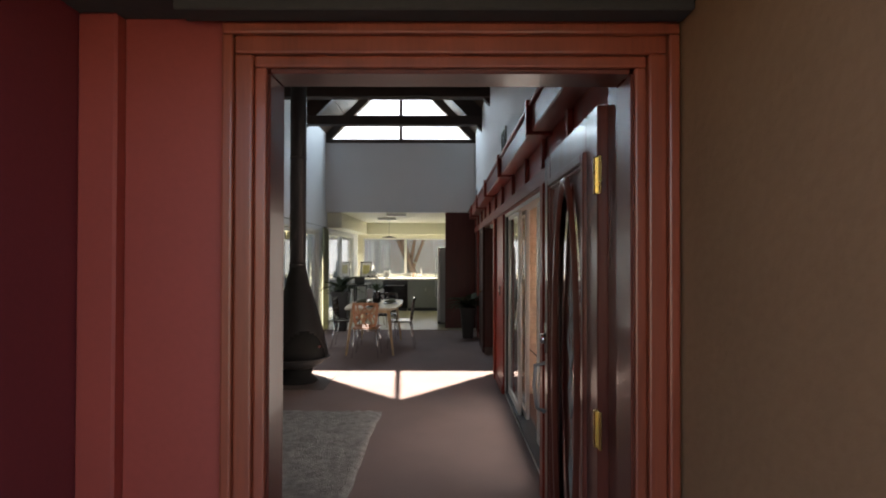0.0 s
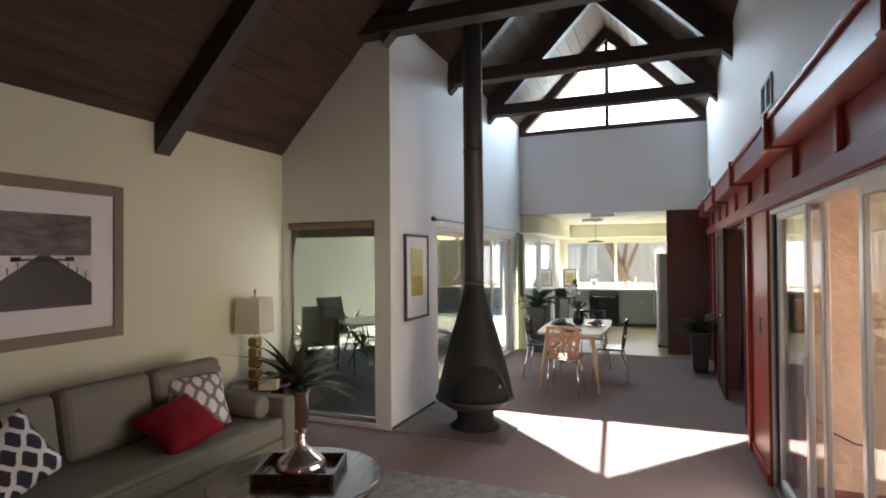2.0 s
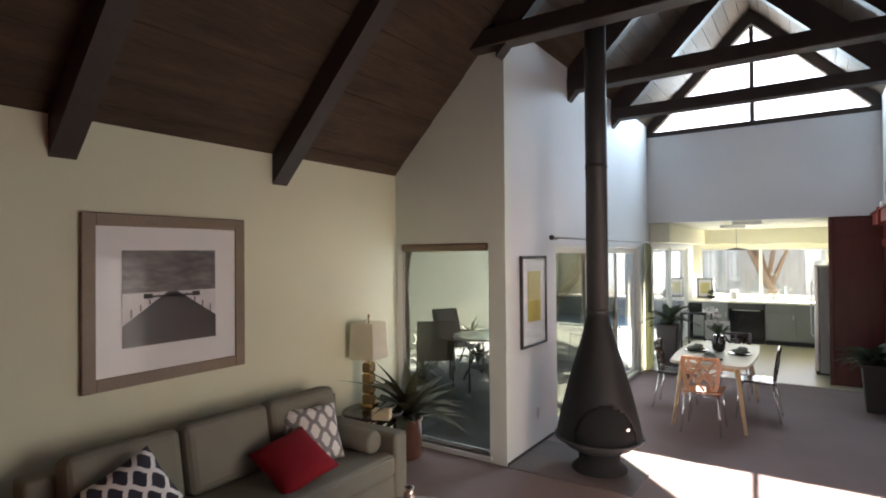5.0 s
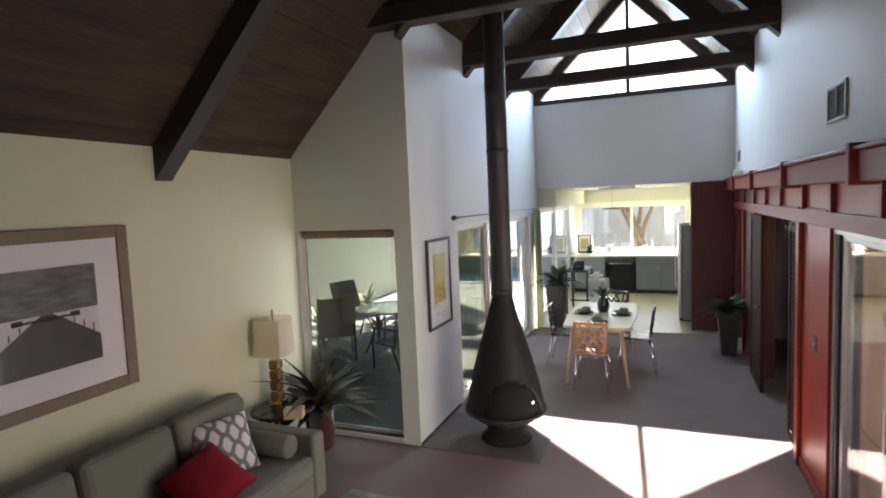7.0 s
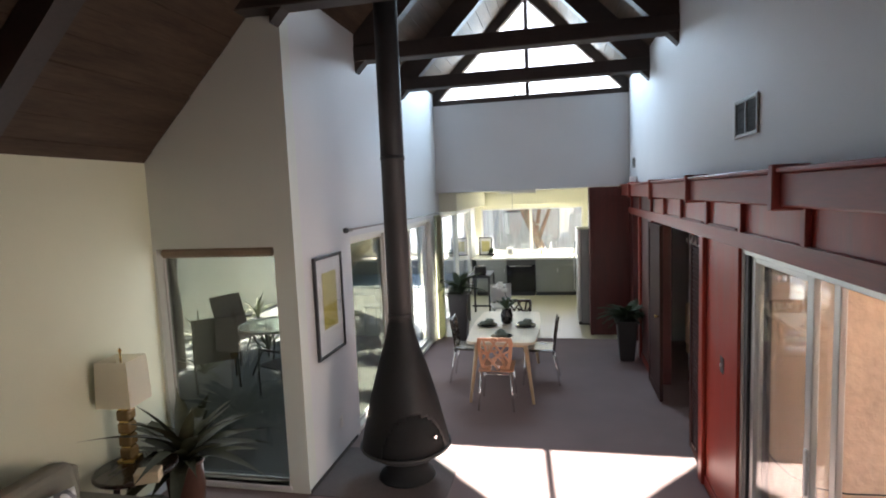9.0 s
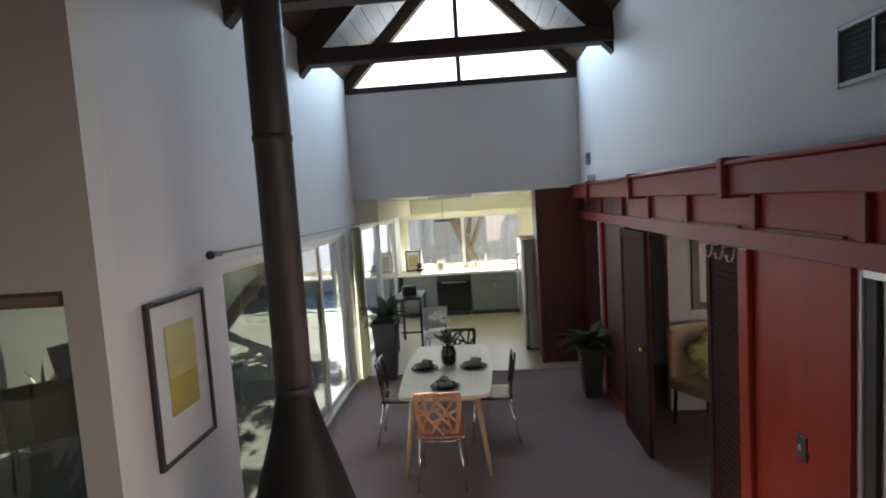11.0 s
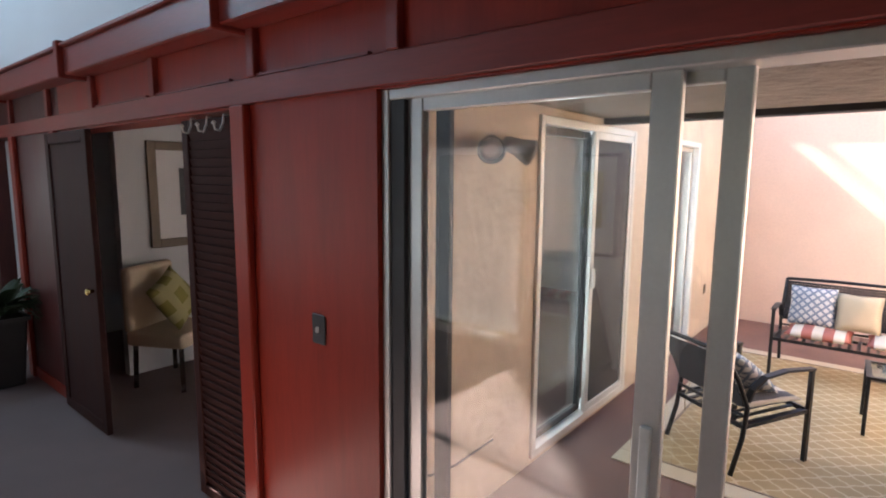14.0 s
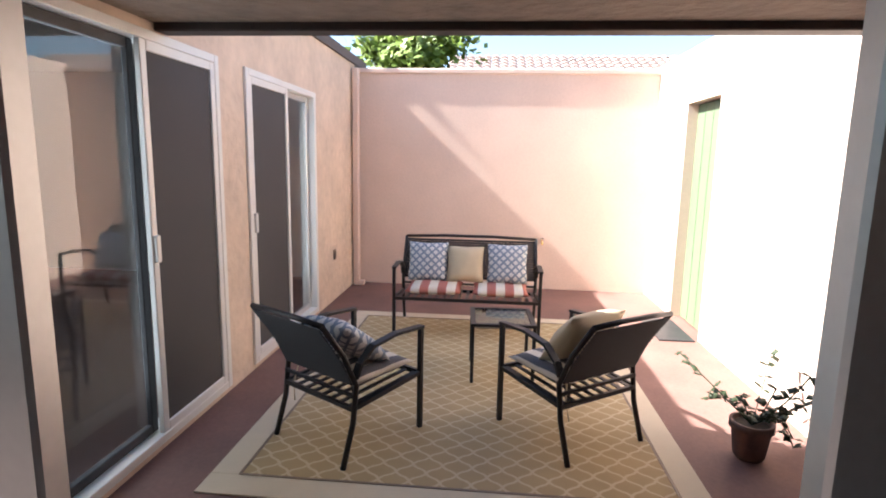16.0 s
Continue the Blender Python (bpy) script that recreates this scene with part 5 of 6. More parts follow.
pe = mesh_of("petal", bm_cushion(0.055, 0.045, 0.012, n=6))
for k in range(16):
    c_ = Vector(((-0.10 - 0.012 * (k // 5), 0.03, 0.53 - 0.02 * (k // 5)), (-0.05, 0.015, 0.50), (-0.02, 0.0, 0.45))[k % 3])
    part("petal", pe, FLOWER, cv, m=Matrix.Translation(c_) @ pose(0, 0, 0, 60, 20 * (k % 2), k * 75) @ Matrix.Translation((0.028, 0, 0)))


# ferns in tall planters
def frond_mesh(length, n=15):
    bm = bmesh.new()
    for i in range(1, n):
        f = i / n
        x, z = length * f, length * (0.55 * f - 0.85 * f * f)
        w = 0.10 * length * 1.7 * math.sin(math.pi * (0.15 + 0.8 * f))
        for s in (-1, 1):
            a = Vector((x, 0, z))
            tip = a + Vector((0.03, s * w, -0.25 * w))
            v = [bm.verts.new(p) for p in (a + Vector((-0.012, 0, 0)), a + Vector((0.012, s * 0.004, 0)), a.lerp(tip, 0.5) + Vector((0.018, 0, 0.008)), tip, a.lerp(tip, 0.5) + Vector((-0.016, 0, 0.008)))]
            bm.faces.new((v[0], v[1], v[2], v[3], v[4]))
    bm_tube([(length * f, 0, length * (0.55 * f - 0.85 * f * f)) for f in np.linspace(0, 0.97, 8)], 0.004, 4, bm=bm)
    me = mesh_of("frond", bm)
    me.materials.append(LEAF)
    return me


def fern(x, y, h, r, count, pot_mat, label):
    t = thing("potted_fern", x, y, 0, 0, label, "plant", "tall planters in the dining room")
    part("planter", bm_box(-r, -r, 0, r, r, h, 0.02, seg=2), pot_mat, t)
    for v in t.children[0].data.vertices:
        f = 0.68 + 0.32 * v.co.z / h
        v.co.x, v.co.y = v.co.x * f, v.co.y * f
    part("rim", frame_rect_flat(2 * r + 0.03, 2 * r + 0.03, h - 0.03, h + 0.005), pot_mat, t)
    part("soil", bm_box(-r + 0.02, -r + 0.02, h - 0.02, r - 0.02, r - 0.02, h + 0.002), SOIL, t)
    rnd = random.Random(int(h * 100))
    kinds = [frond_mesh(0.42), frond_mesh(0.34), frond_mesh(0.5)]
    for k in range(count):
        part("frond", kinds[k % 3], LEAF, t, m=pose(0, 0, h, 0, -rnd.uniform(5, 55), k * 137.5) @ Matrix.Diagonal((rnd.uniform(0.7, 1.1),) * 3 + (1,)))
    return t


fern(-2.42, 11.95, 0.80, 0.17, 34, POTDARK, "bushy dark green fern in a tall tapered dark planter")
fern(0.17, 11.0, 0.58, 0.14, 36, POTDARK, "bushy fern in a square dark planter")

# ---- kitchen ----
def base_unit(x0, x1, label, doors=1):
    t = thing("base_cabinet", x0, 15.92, 0, 0, label, "cabinet", "kitchen base cabinets")
    w = x1 - x0
    part("body", bm_box(0, 0.02, 0.09, w, 0.6, 0.87), GREYCAB, t)
    part("plinth", bm_box(0, 0.06, 0.0, w, 0.1, 0.09), BLACKALU, t)
    for k in range(doors):
        a, b = w * k / doors + 0.004, w * (k + 1) / doors - 0.004
        d = part("door", bm_box(a, 0.0, 0.10, b, 0.019, 0.70, 0.003), GREYCAB, t)
        part("drawer_front", bm_box(a, 0.0, 0.71, b, 0.019, 0.865, 0.003), GREYCAB, t)
        part("handle", bm_box(b - 0.05, -0.02, 0.56, b - 0.035, 0.0, 0.66, 0.004), STEEL, d)
    return t


base_unit(-2.72, -2.0, "grey painted base cabinet under the counter")
base_unit(-1.30, -0.75, "grey painted base cabinet under the counter")
base_unit(-0.75, 0.38, "grey painted base cabinets beside the corner", 2)
ov_ = thing("dishwasher", -1.99, 15.90, 0, 0, "black built-in dishwasher between grey cabinets", "dishwasher")
part("body", bm_box(0, 0.02, 0.09, 0.68, 0.6, 0.87), BLACK, ov_)
part("door", bm_box(0.005, 0.0, 0.10, 0.675, 0.02, 0.74, 0.004), BLACKGLOSS, ov_)
part("control_panel", bm_box(0.005, -0.004, 0.745, 0.675, 0.02, 0.865, 0.004), BLACK, ov_)
part("handle", bm_tube([(0.08, -0.035, 0.72), (0.60, -0.035, 0.72)], 0.009), STEEL, ov_)
part("kick_plate", bm_box(0.02, 0.05, 0.0, 0.66, 0.09, 0.09), BLACK, ov_)
wt = thing("worktop", -2.82, 15.88, 0.87, 0, "continuous white laminate worktop along the window", "worktop")
part("slab", bm_box(0, 0, 0, 3.20, 0.86, 0.04, 0.006, seg=2), COUNTER, wt)
part("upstand", bm_box(0, 0.84, 0.04, 3.20, 0.86, 0.10, 0.003), COUNTER, wt)
fr1 = thing("refrigerator", -0.42, 13.06, 0, 0, "stainless steel two-door refrigerator", "refrigerator")
part("cabinet", bm_box(0.05, 0, 0.03, 0.76, 0.90, 1.74, 0.01), VENTGREY, fr1)
for y0, y1 in ((0.005, 0.40), (0.41, 0.895)):
    d = part("door", bm_box(-0.015, y0, 0.06, 0.045, y1, 1.74, 0.014, seg=2), STEEL, fr1)
    yy = y1 - 0.04 if y0 < 0.2 else y0 + 0.04
    part("handle", bm_tube([(-0.015, yy, 0.55), (-0.06, yy, 0.6), (-0.06, yy, 1.45), (-0.015, yy, 1.5)], 0.011), STEEL, d)
part("grille", bm_box(0.0, 0.01, 0.0, 0.7, 0.89, 0.05), BLACK, fr1)
fc = thing("faucet", -0.95, 16.62, 0.91, 0, "chrome gooseneck faucet by the window", "faucet")
part("spout", bm_tube([(0, 0, 0), (0, 0, 0.22), (0, -0.03, 0.28), (0, -0.09, 0.29), (0, -0.13, 0.24)], 0.011), CHROME, fc)
part("base", bm_lathe([(0.028, 0), (0.022, 0.03)], 14), CHROME, fc)
part("lever", bm_tube([(0.02, 0, 0.05), (0.08, 0, 0.08)], 0.007), CHROME, fc)
kf = picture("framed_board", -2.55, 16.55, 0.912, 0, 0.34, 0.46, 0.03, 0, BLACK, "black framed picture leaning on the worktop")
part("picture_field", bm_box(-0.10, -0.019, 0.1, 0.10, -0.017, 0.36), OCHREPALE, kf)
kc = picture("small_card", -1.95, 16.55, 0.912, -8, 0.16, 0.2, 0.012, 0, WHITEALU, "small white framed card on the worktop")
part("card_field", bm_box(-0.05, -0.019, 0.04, 0.05, -0.017, 0.15), VENTGREY, kc)
hp = thing("herb_plant", -2.40, 16.42, 0.91, 0, "small leafy plant in a dark bowl on the worktop", "plant")
part("bowl", bm_lathe([(0.05, 0), (0.09, 0.03), (0.1, 0.07), (0.09, 0.07)], 18), POTDARK, hp)
hl = mesh_of("leaf", bm_cushion(0.10, 0.055, 0.01, n=4))
for k in range(22):
    part("leaf", hl, LEAF, hp, m=pose(0, 0, 0.07, 0, -20 - 12 * (k % 5), k * 137.5) @ Matrix.Translation((0.05 + 0.012 * (k % 4), 0, 0)))
for k in range(3):
    bt = thing("soap_bottle", -1.25 + 0.07 * k, 16.60, 0.91, 0, "small pale bottle beside the sink", "bottle", "bottles by the sink")
    part("bottle", bm_lathe([(0.026, 0), (0.028, 0.01), (0.028, 0.10), (0.012, 0.13), (0.012, 0.15)], 14), PLASTICW if k != 1 else PALEWOOD, bt)
    part("cap", bm_lathe([(0.013, 0.15), (0.013, 0.17)], 10), BLACK, bt)
pl_ = thing("pendant_lamp", -1.75, 15.2, 2.49, 0, "flat black pendant lamp on a thin cord", "pendant lamp")
part("cord", bm_tube([(0, 0, 0), (0, 0, -0.42)], 0.004, 6), BLACK, pl_)
part("shade", bm_lathe([(0.20, -0.47), (0.20, -0.46), (0.06, -0.43), (0.02, -0.42)], 24), BLACK, pl_)
part("canopy", bm_lathe([(0.05, -0.02), (0.05, 0)], 16), PLASTICW, pl_)
for x, y in ((-1.35, 12.85), (-1.7, 14.2)):
    cl_ = thing("ceiling_light", x, y, 2.49, 0, "flat white ceiling light box in the kitchen", "ceiling light", "kitchen ceiling lights")
    part("frame", frame_rect_flat(0.42, 0.26, -0.055, 0.0), PLASTICW, cl_)
    part("diffuser", bm_box(-0.19, -0.11, -0.052, 0.19, 0.11, -0.04), PLASTICW, cl_)
hs = thing("console_table", -2.28, 13.7, 0, 0, "high narrow black console table", "table")
part("tabletop", bm_box(-0.22, -0.40, 0.84, 0.22, 0.40, 0.875, 0.004), BLACK, hs)
for sx in (-0.2, 0.2):
    for sy in (-0.38, 0.38):
        part("leg", bm_box(sx - 0.018, sy - 0.018, 0, sx + 0.018, sy + 0.018, 0.84), BLACK, hs)
part("stretcher", bm_box(-0.2, -0.01, 0.2, 0.2, 0.01, 0.23), BLACK, hs)
kt = thing("toaster", -2.28, 13.55, 0.875, 10, "small dark toaster on the console table", "toaster")
part("body", bm_box(-0.12, -0.08, 0.0, 0.12, 0.08, 0.17, 0.03, seg=3), BLACK, kt)
part("slot", bm_box(-0.08, -0.015, 0.168, 0.08, 0.015, 0.172), STEEL, kt)
wc = thing("white_stool", -1.75, 12.55, 0, 15, "white moulded chair at the kitchen edge", "chair")
part("seat", bm_box(-0.2, -0.2, 0.44, 0.2, 0.2, 0.475, 0.014, seg=2), PLASTICW, wc)
part("backrest", bm_box(-0.19, 0.18, 0.5, 0.19, 0.205, 0.82, 0.012, seg=2), PLASTICW, wc)
for sx in (-1, 1):
    for sy in (-1, 1):
        part("leg", bm_tube([(sx * 0.2, sy * 0.2, 0), (sx * 0.16, sy * 0.16, 0.44)], 0.012, 8), CHROME, wc)
    part("back_post", bm_tube([(sx * 0.16, 0.19, 0.46), (sx * 0.16, 0.20, 0.6)], 0.01, 8), CHROME, wc)


# ---- bedroom things ----
bc = thing("slipper_chair", 1.14, 10.06, 0, 28, "beige upholstered side chair with dark legs", "chair")
part("seat", bm_box(-0.28, -0.26, 0.36, 0.28, 0.26, 0.48, 0.03, seg=3), CHAIRBEIGE, bc)
part("backrest", bm_box(-0.27, 0.20, 0.46, 0.27, 0.29, 1.00, 0.04, seg=3), CHAIRBEIGE, bc)
for sx in (-0.24, 0.24):
    for sy in (-0.22, 0.22):
        part("leg", bm_bar((sx, sy, 0), (sx * 0.95, sy * 0.95, 0.37), 0.035, 0.035), DARKWOOD, bc)
bp = thing("throw_pillow", 1.13, 10.04, 0.48, 28, "olive and cream patched pillow on the bedroom chair", "cushion")
part("cover", bm_cushion(0.42, 0.42, 0.15), OLIVECLOTH, bp, m=pose(0, 0, 0.24, 66, 0, 0) @ pose(0, 0, 0, 0, 0, 24))
bpic = picture("framed_photograph", 1.53, 10.458, 1.10, 0, 0.78, 0.93, 0.075, 0.15, TAUPE, "framed dark photograph in a taupe frame on the bedroom wall")
part("photograph", bm_box(-0.12, -0.019, 0.28, 0.24, -0.017, 0.70), PHOTODARK, bpic)
# ---- patio ----
PZ = -0.06
pr_ = thing("outdoor_rug", 3.94, 5.50, PZ, 0, "tan flat-woven outdoor rug with a pale diamond lattice", "rug")
part("field", bm_box(-1.42, -1.07, 0, 1.42, 1.07, 0.010, 0.003), RUGTAN, pr_)
for b in ((-1.58, -1.22, -1.42, 1.22), (1.42, -1.22, 1.58, 1.22), (-1.42, -1.22, 1.42, -1.07), (-1.42, 1.07, 1.42, 1.22)):
    part("border", bm_box(b[0], b[1], 0, b[2], b[3], 0.0095, 0.003), RUGEDGE, pr_)
for b in ((-1.42, -1.075, 1.42, -1.06), (-1.42, 1.06, 1.42, 1.075), (-1.425, -1.06, -1.41, 1.06), (1.41, -1.06, 1.425, 1.06)):
    part("inner_line", bm_box(b[0], b[1], 0.008, b[2], b[3], 0.0125), TAUPE, pr_)
RZ = PZ + 0.010


def patio_seat(name, x, y, rz, w, label, category, group="", top=0.78):
    """A black metal seat that faces local +y: sling back, flat arms, square legs."""
    t = thing(name, x, y, RZ, rz, label, category, group)
    h = w / 2
    for s in (-1, 1):
        part("back_leg", bm_tube([(s * h, -0.33, 0), (s * h, -0.26, 0.22), (s * h, -0.235, 0.42), (s * h, -0.32, 0.60), (s * h, -0.45, top)], 0.015, 8), IRON, t)
        part("front_leg", bm_box(s * h - 0.014, 0.25, 0, s * h + 0.014, 0.278, 0.62, 0.003), IRON, t)
        arm = [(s * h, 0.275, 0.615), (s * h, 0.05, 0.625), (s * h, -0.12, 0.60), (s * h, -0.21, 0.53), (s * h, -0.245, 0.46)]
        ab = bmesh.new()
        for p_, q_ in zip(arm, arm[1:]):
            bm_bar(p_, q_, 0.042, 0.016, bm=ab)
        part("arm", ab, IRON, t)
        part("side_rail", bm_bar((s * h, -0.25, 0.30), (s * h, 0.26, 0.34), 0.018, 0.024), IRON, t)
    part("front_rail", bm_box(-h, 0.255, 0.325, h, 0.275, 0.352), IRON, t)
    part("rear_rail", bm_box(-h, -0.265, 0.285, h, -0.245, 0.31), IRON, t)
    part("low_rail", bm_box(-h, -0.262, 0.36, h, -0.246, 0.378), IRON, t)
    part("top_rail", bm_tube([(-h, -0.45, top), (-h * 0.4, -0.462, top + 0.012), (h * 0.4, -0.462, top + 0.012), (h, -0.45, top)], 0.015, 8), IRON, t)
    n = max(int(w / 0.065), 8)
    strap = mesh_of("seat_strap", bm_box(-0.014, -0.25, 0.0, 0.014, 0.26, 0.006))
    for k in range(n):
        part("seat_strap", strap, IRON, t, m=pose(-h + w * (k + 0.5) / n, 0, 0.318, 3.5, 0, 0))
    back = part("sling_rail", bm_bar((-h + 0.01, -0.252, 0.43), (h - 0.01, -0.252, 0.43), 0.012, 0.014), IRON, t)
    band = mesh_of("sling_band", bm_bar((-h + 0.012, 0, 0), (h - 0.012, 0, 0), 0.005, 0.0212))
    for k in range(16):
        f = (k + 0.5) / 16
        part("sling_band", band, MESHCLOTH, back, m=pose(0, -0.255 - 0.20 * f ** 1.2, 0.43 + (top - 0.45) * f))
    return t


def seat_pad(x, y, rz, w, d, material, label, lx=0.0, ly=0.0, group=""):
    m_ = pose(x, y, RZ, 0, 0, rz) @ pose(lx, ly, 0.40)
    t = thing("seat_pad", m_.translation.x, m_.translation.y, m_.translation.z, rz, label, "cushion", group)
    part("pad", bm_cushion(w, d, 0.10, n=12), material, t)
    part("tie", bm_tube([(-w / 2 + 0.03, -d / 2, 0), (-w / 2 + 0.01, -d / 2 - 0.02, -0.1), (-w / 2 + 0.03, -d / 2 - 0.03, -0.2)], 0.004, 5), PILSAND, t)
    return t


def on_seat(x, y, rz, lx, ly, w, material, label, rx=20, turn=0, lift=0.44):
    m_ = pose(x, y, RZ, 0, 0, rz) @ pose(lx, ly, lift)
    t = thing("throw_pillow", m_.translation.x, m_.translation.y, m_.translation.z, rz + 180 + turn, label, "cushion", "pillows on the patio")
    part("cover", bm_cushion(w, w, 0.15), material, t, m=pose(0, 0, w / 2 * math.cos(radians(rx)), 90 - rx, 0, 0))
    return t


BX, BY, BR = 5.06, 5.57, 90
patio_seat("patio_bench", BX, BY, BR, 1.28, "black metal two-seat patio bench with a sling back", "bench", top=0.80)
for lx in (-0.30, 0.30):
    seat_pad(BX, BY, BR, 0.50, 0.46, STRIPERED, "red and cream striped seat pad on the bench", lx, 0.02, "bench seat pads")
on_seat(BX, BY, BR, -0.36, -0.10, 0.37, PILBLUE, "blue-grey patterned pillow on the bench")
on_seat(BX, BY, BR, 0.03, -0.09, 0.34, PILSAND, "plain sand pillow on the bench")
on_seat(BX, BY, BR, 0.38, -0.10, 0.37, PILBLUE, "blue-grey patterned pillow on the bench")
C1 = (3.05, 6.13, -123)
C2 = (3.22, 4.90, -54)
patio_seat("patio_chair", *C1, 0.56, "black metal patio armchair with a sling back", "chair", "patio armchairs")
patio_seat("patio_chair", *C2, 0.56, "black metal patio armchair with a sling back", "chair", "patio armchairs")
seat_pad(*C1, 0.48, 0.48, STRIPEGREY, "grey and cream striped seat pad", 0, 0.02, "armchair seat pads")
seat_pad(*C2, 0.48, 0.48, STRIPEGREY, "grey and cream striped seat pad", 0, 0.02, "armchair seat pads")
on_seat(*C1, 0.0, -0.06, 0.40, PILBLUE, "blue-grey patterned pillow on the armchair", rx=52)
on_seat(*C2, 0.02, -0.08, 0.40, PILSAND, "plain sand pillow on the armchair", rx=40)

pt_ = thing("patio_table", 4.04, 5.27, RZ, 3, "small square black metal patio table with a glass top", "side table")
part("top_frame", frame_rect_flat(0.46, 0.46, 0.415, 0.435, 0.035), IRON, pt_)
part("glass_top", bm_box(-0.2, -0.2, 0.426, 0.2, 0.2, 0.432), TABLEGLASS, pt_)
part("under_shelf", bm_box(-0.2, -0.2, 0.395, 0.2, 0.2, 0.402), TAUPE, pt_)
for sx in (-1, 1):
    for sy in (-1, 1):
        part("leg", bm_box(sx * 0.215 - 0.012, sy * 0.215 - 0.012, 0, sx * 0.215 + 0.012, sy * 0.215 + 0.012, 0.42, 0.003), IRON, pt_)

fl_ = thing("flood_light", 1.44, 7.09, 1.88, 0, "twin-head grey outdoor flood light on the stucco wall", "flood light")
part("wall_plate", bm_lathe([(0.055, 0), (0.05, 0.02)], 16), VENTGREY, fl_, m=pose(0, 0, 0, 90))
for s in (-1, 1):
    part("arm", bm_tube([(0, -0.02, 0), (s * 0.08, -0.07, 0.02)], 0.012, 8), VENTGREY, fl_)
    hd = part("head", bm_lathe([(0.03, -0.08), (0.04, -0.05), (0.045, 0.0), (0.065, 0.06), (0.07, 0.08), (0.062, 0.078), (0.04, 0.02)], 18), VENTGREY, fl_, m=Matrix.Translation((s * 0.12, -0.10, 0.02)) @ pose(0, 0, 0, 110, 0, s * 55))
    part("bulb", bm_lathe([(0.05, 0.04), (0.055, 0.06), (0.03, 0.075)], 14), PLASTICW, hd)
cbl = thing("wall_cable", 0.62, 7.09, 0, 0, "thin dark cable sagging along the stucco wall", "cable")
part("cable", bm_tube([(0.0, -0.012, 0.62), (0.08, -0.012, 0.50), (0.2, -0.012, 0.38), (0.36, -0.012, 0.30), (0.56, -0.012, 0.27), (0.9, -0.012, 0.28)], 0.006, 6), BLACKALU, cbl)
po = thing("wall_outlet", 5.95, 7.09, 0.45, 0, "small outdoor outlet on the stucco wall", "outlet")
part("plate", bm_box(-0.035, -0.008, -0.057, 0.035, 0, 0.057, 0.003), TAUPE, po)
part("cover", bm_box(-0.028, -0.014, -0.05, 0.028, -0.007, 0.05, 0.003), TAUPE, po)
sf = thing("soffit_vent", 1.9, 4.6, 2.16, 0, "flush vent strip in the patio soffit", "vent")
part("frame", frame_rect_flat(0.16, 0.5, -0.012, 0.0), SOFFIT, sf)
part("grille", bm_box(-0.06, -0.23, -0.006, 0.06, 0.23, -0.002), VENTDARK, sf)
# trailing plant in a pot
vp = thing("potted_vine", 3.03, 3.93, PZ, 0, "straggling vine in a weathered terracotta pot", "plant")
part("pot", bm_lathe([(0.065, 0), (0.08, 0.02), (0.10, 0.17), (0.112, 0.17), (0.112, 0.21), (0.094, 0.21), (0.09, 0.17)], 22), TERRA, vp)
part("soil", bm_lathe([(0.09, 0.18), (0.085, 0.19)], 18), SOIL, vp)
rnd = random.Random(9)
vl = mesh_of("leaf", bm_cushion(0.05, 0.035, 0.006, n=4))
for k in range(11):
    a, ln = rnd.uniform(0, 6.28), rnd.uniform(0.25, 0.55)
    droop = rnd.uniform(-0.2, 0.5)
    pts = [(math.cos(a) * ln * f, math.sin(a) * ln * f, 0.19 + 0.25 * f - droop * f * f) for f in np.linspace(0, 1, 7)]
    pts = [(x, y, max(z, 0.012)) for x, y, z in pts]
    part("stem", bm_tube(pts, 0.004, 4), LEAF, vp)
    for q in pts[2:]:
        for _ in range(2):
            part("leaf", vl, LEAF, vp, m=Matrix.Translation(q) @ pose(0, 0, 0, rnd.uniform(-40, 40), rnd.uniform(-40, 40), rnd.uniform(0, 360)) @ Matrix.Translation((0.03, 0, 0)))
wv = thing("wall_vine", 2.75, 3.49, PZ, 0, "thin vine climbing the shaded stucco wall", "plant")
for k in range(6):
    x = rnd.uniform(-0.25, 0.3)
    pts = [(x + 0.06 * math.sin(z * 7 + k), 0.012, z) for z in np.linspace(0, rnd.uniform(0.3, 0.8), 7)]
    part("stem", bm_tube(pts, 0.003, 4), LEAF, wv)
    for q in pts[1:]:
        for _ in range(2):
            part("leaf", vl, LEAF, wv, m=Matrix.Translation(q) @ pose(0, 0, 0, 70 + rnd.uniform(-20, 20), rnd.uniform(-40, 40), rnd.uniform(0, 360)) @ Matrix.Translation((0.03, 0, 0.006)))
hb_ = thing("hose_bib", 6.86, 4.75, 0.55, 0, "small garden tap on the pink wall", "tap")
part("pipe", bm_tube([(0, 0, 0), (-0.06, 0, 0), (-0.09, 0, -0.04)], 0.012, 8), BRASS, hb_)
part("wheel", bm_lathe([(0.025, 0.02), (0.025, 0.028)], 12), POTBROWN, hb_, m=pose(-0.05, 0, 0.01))


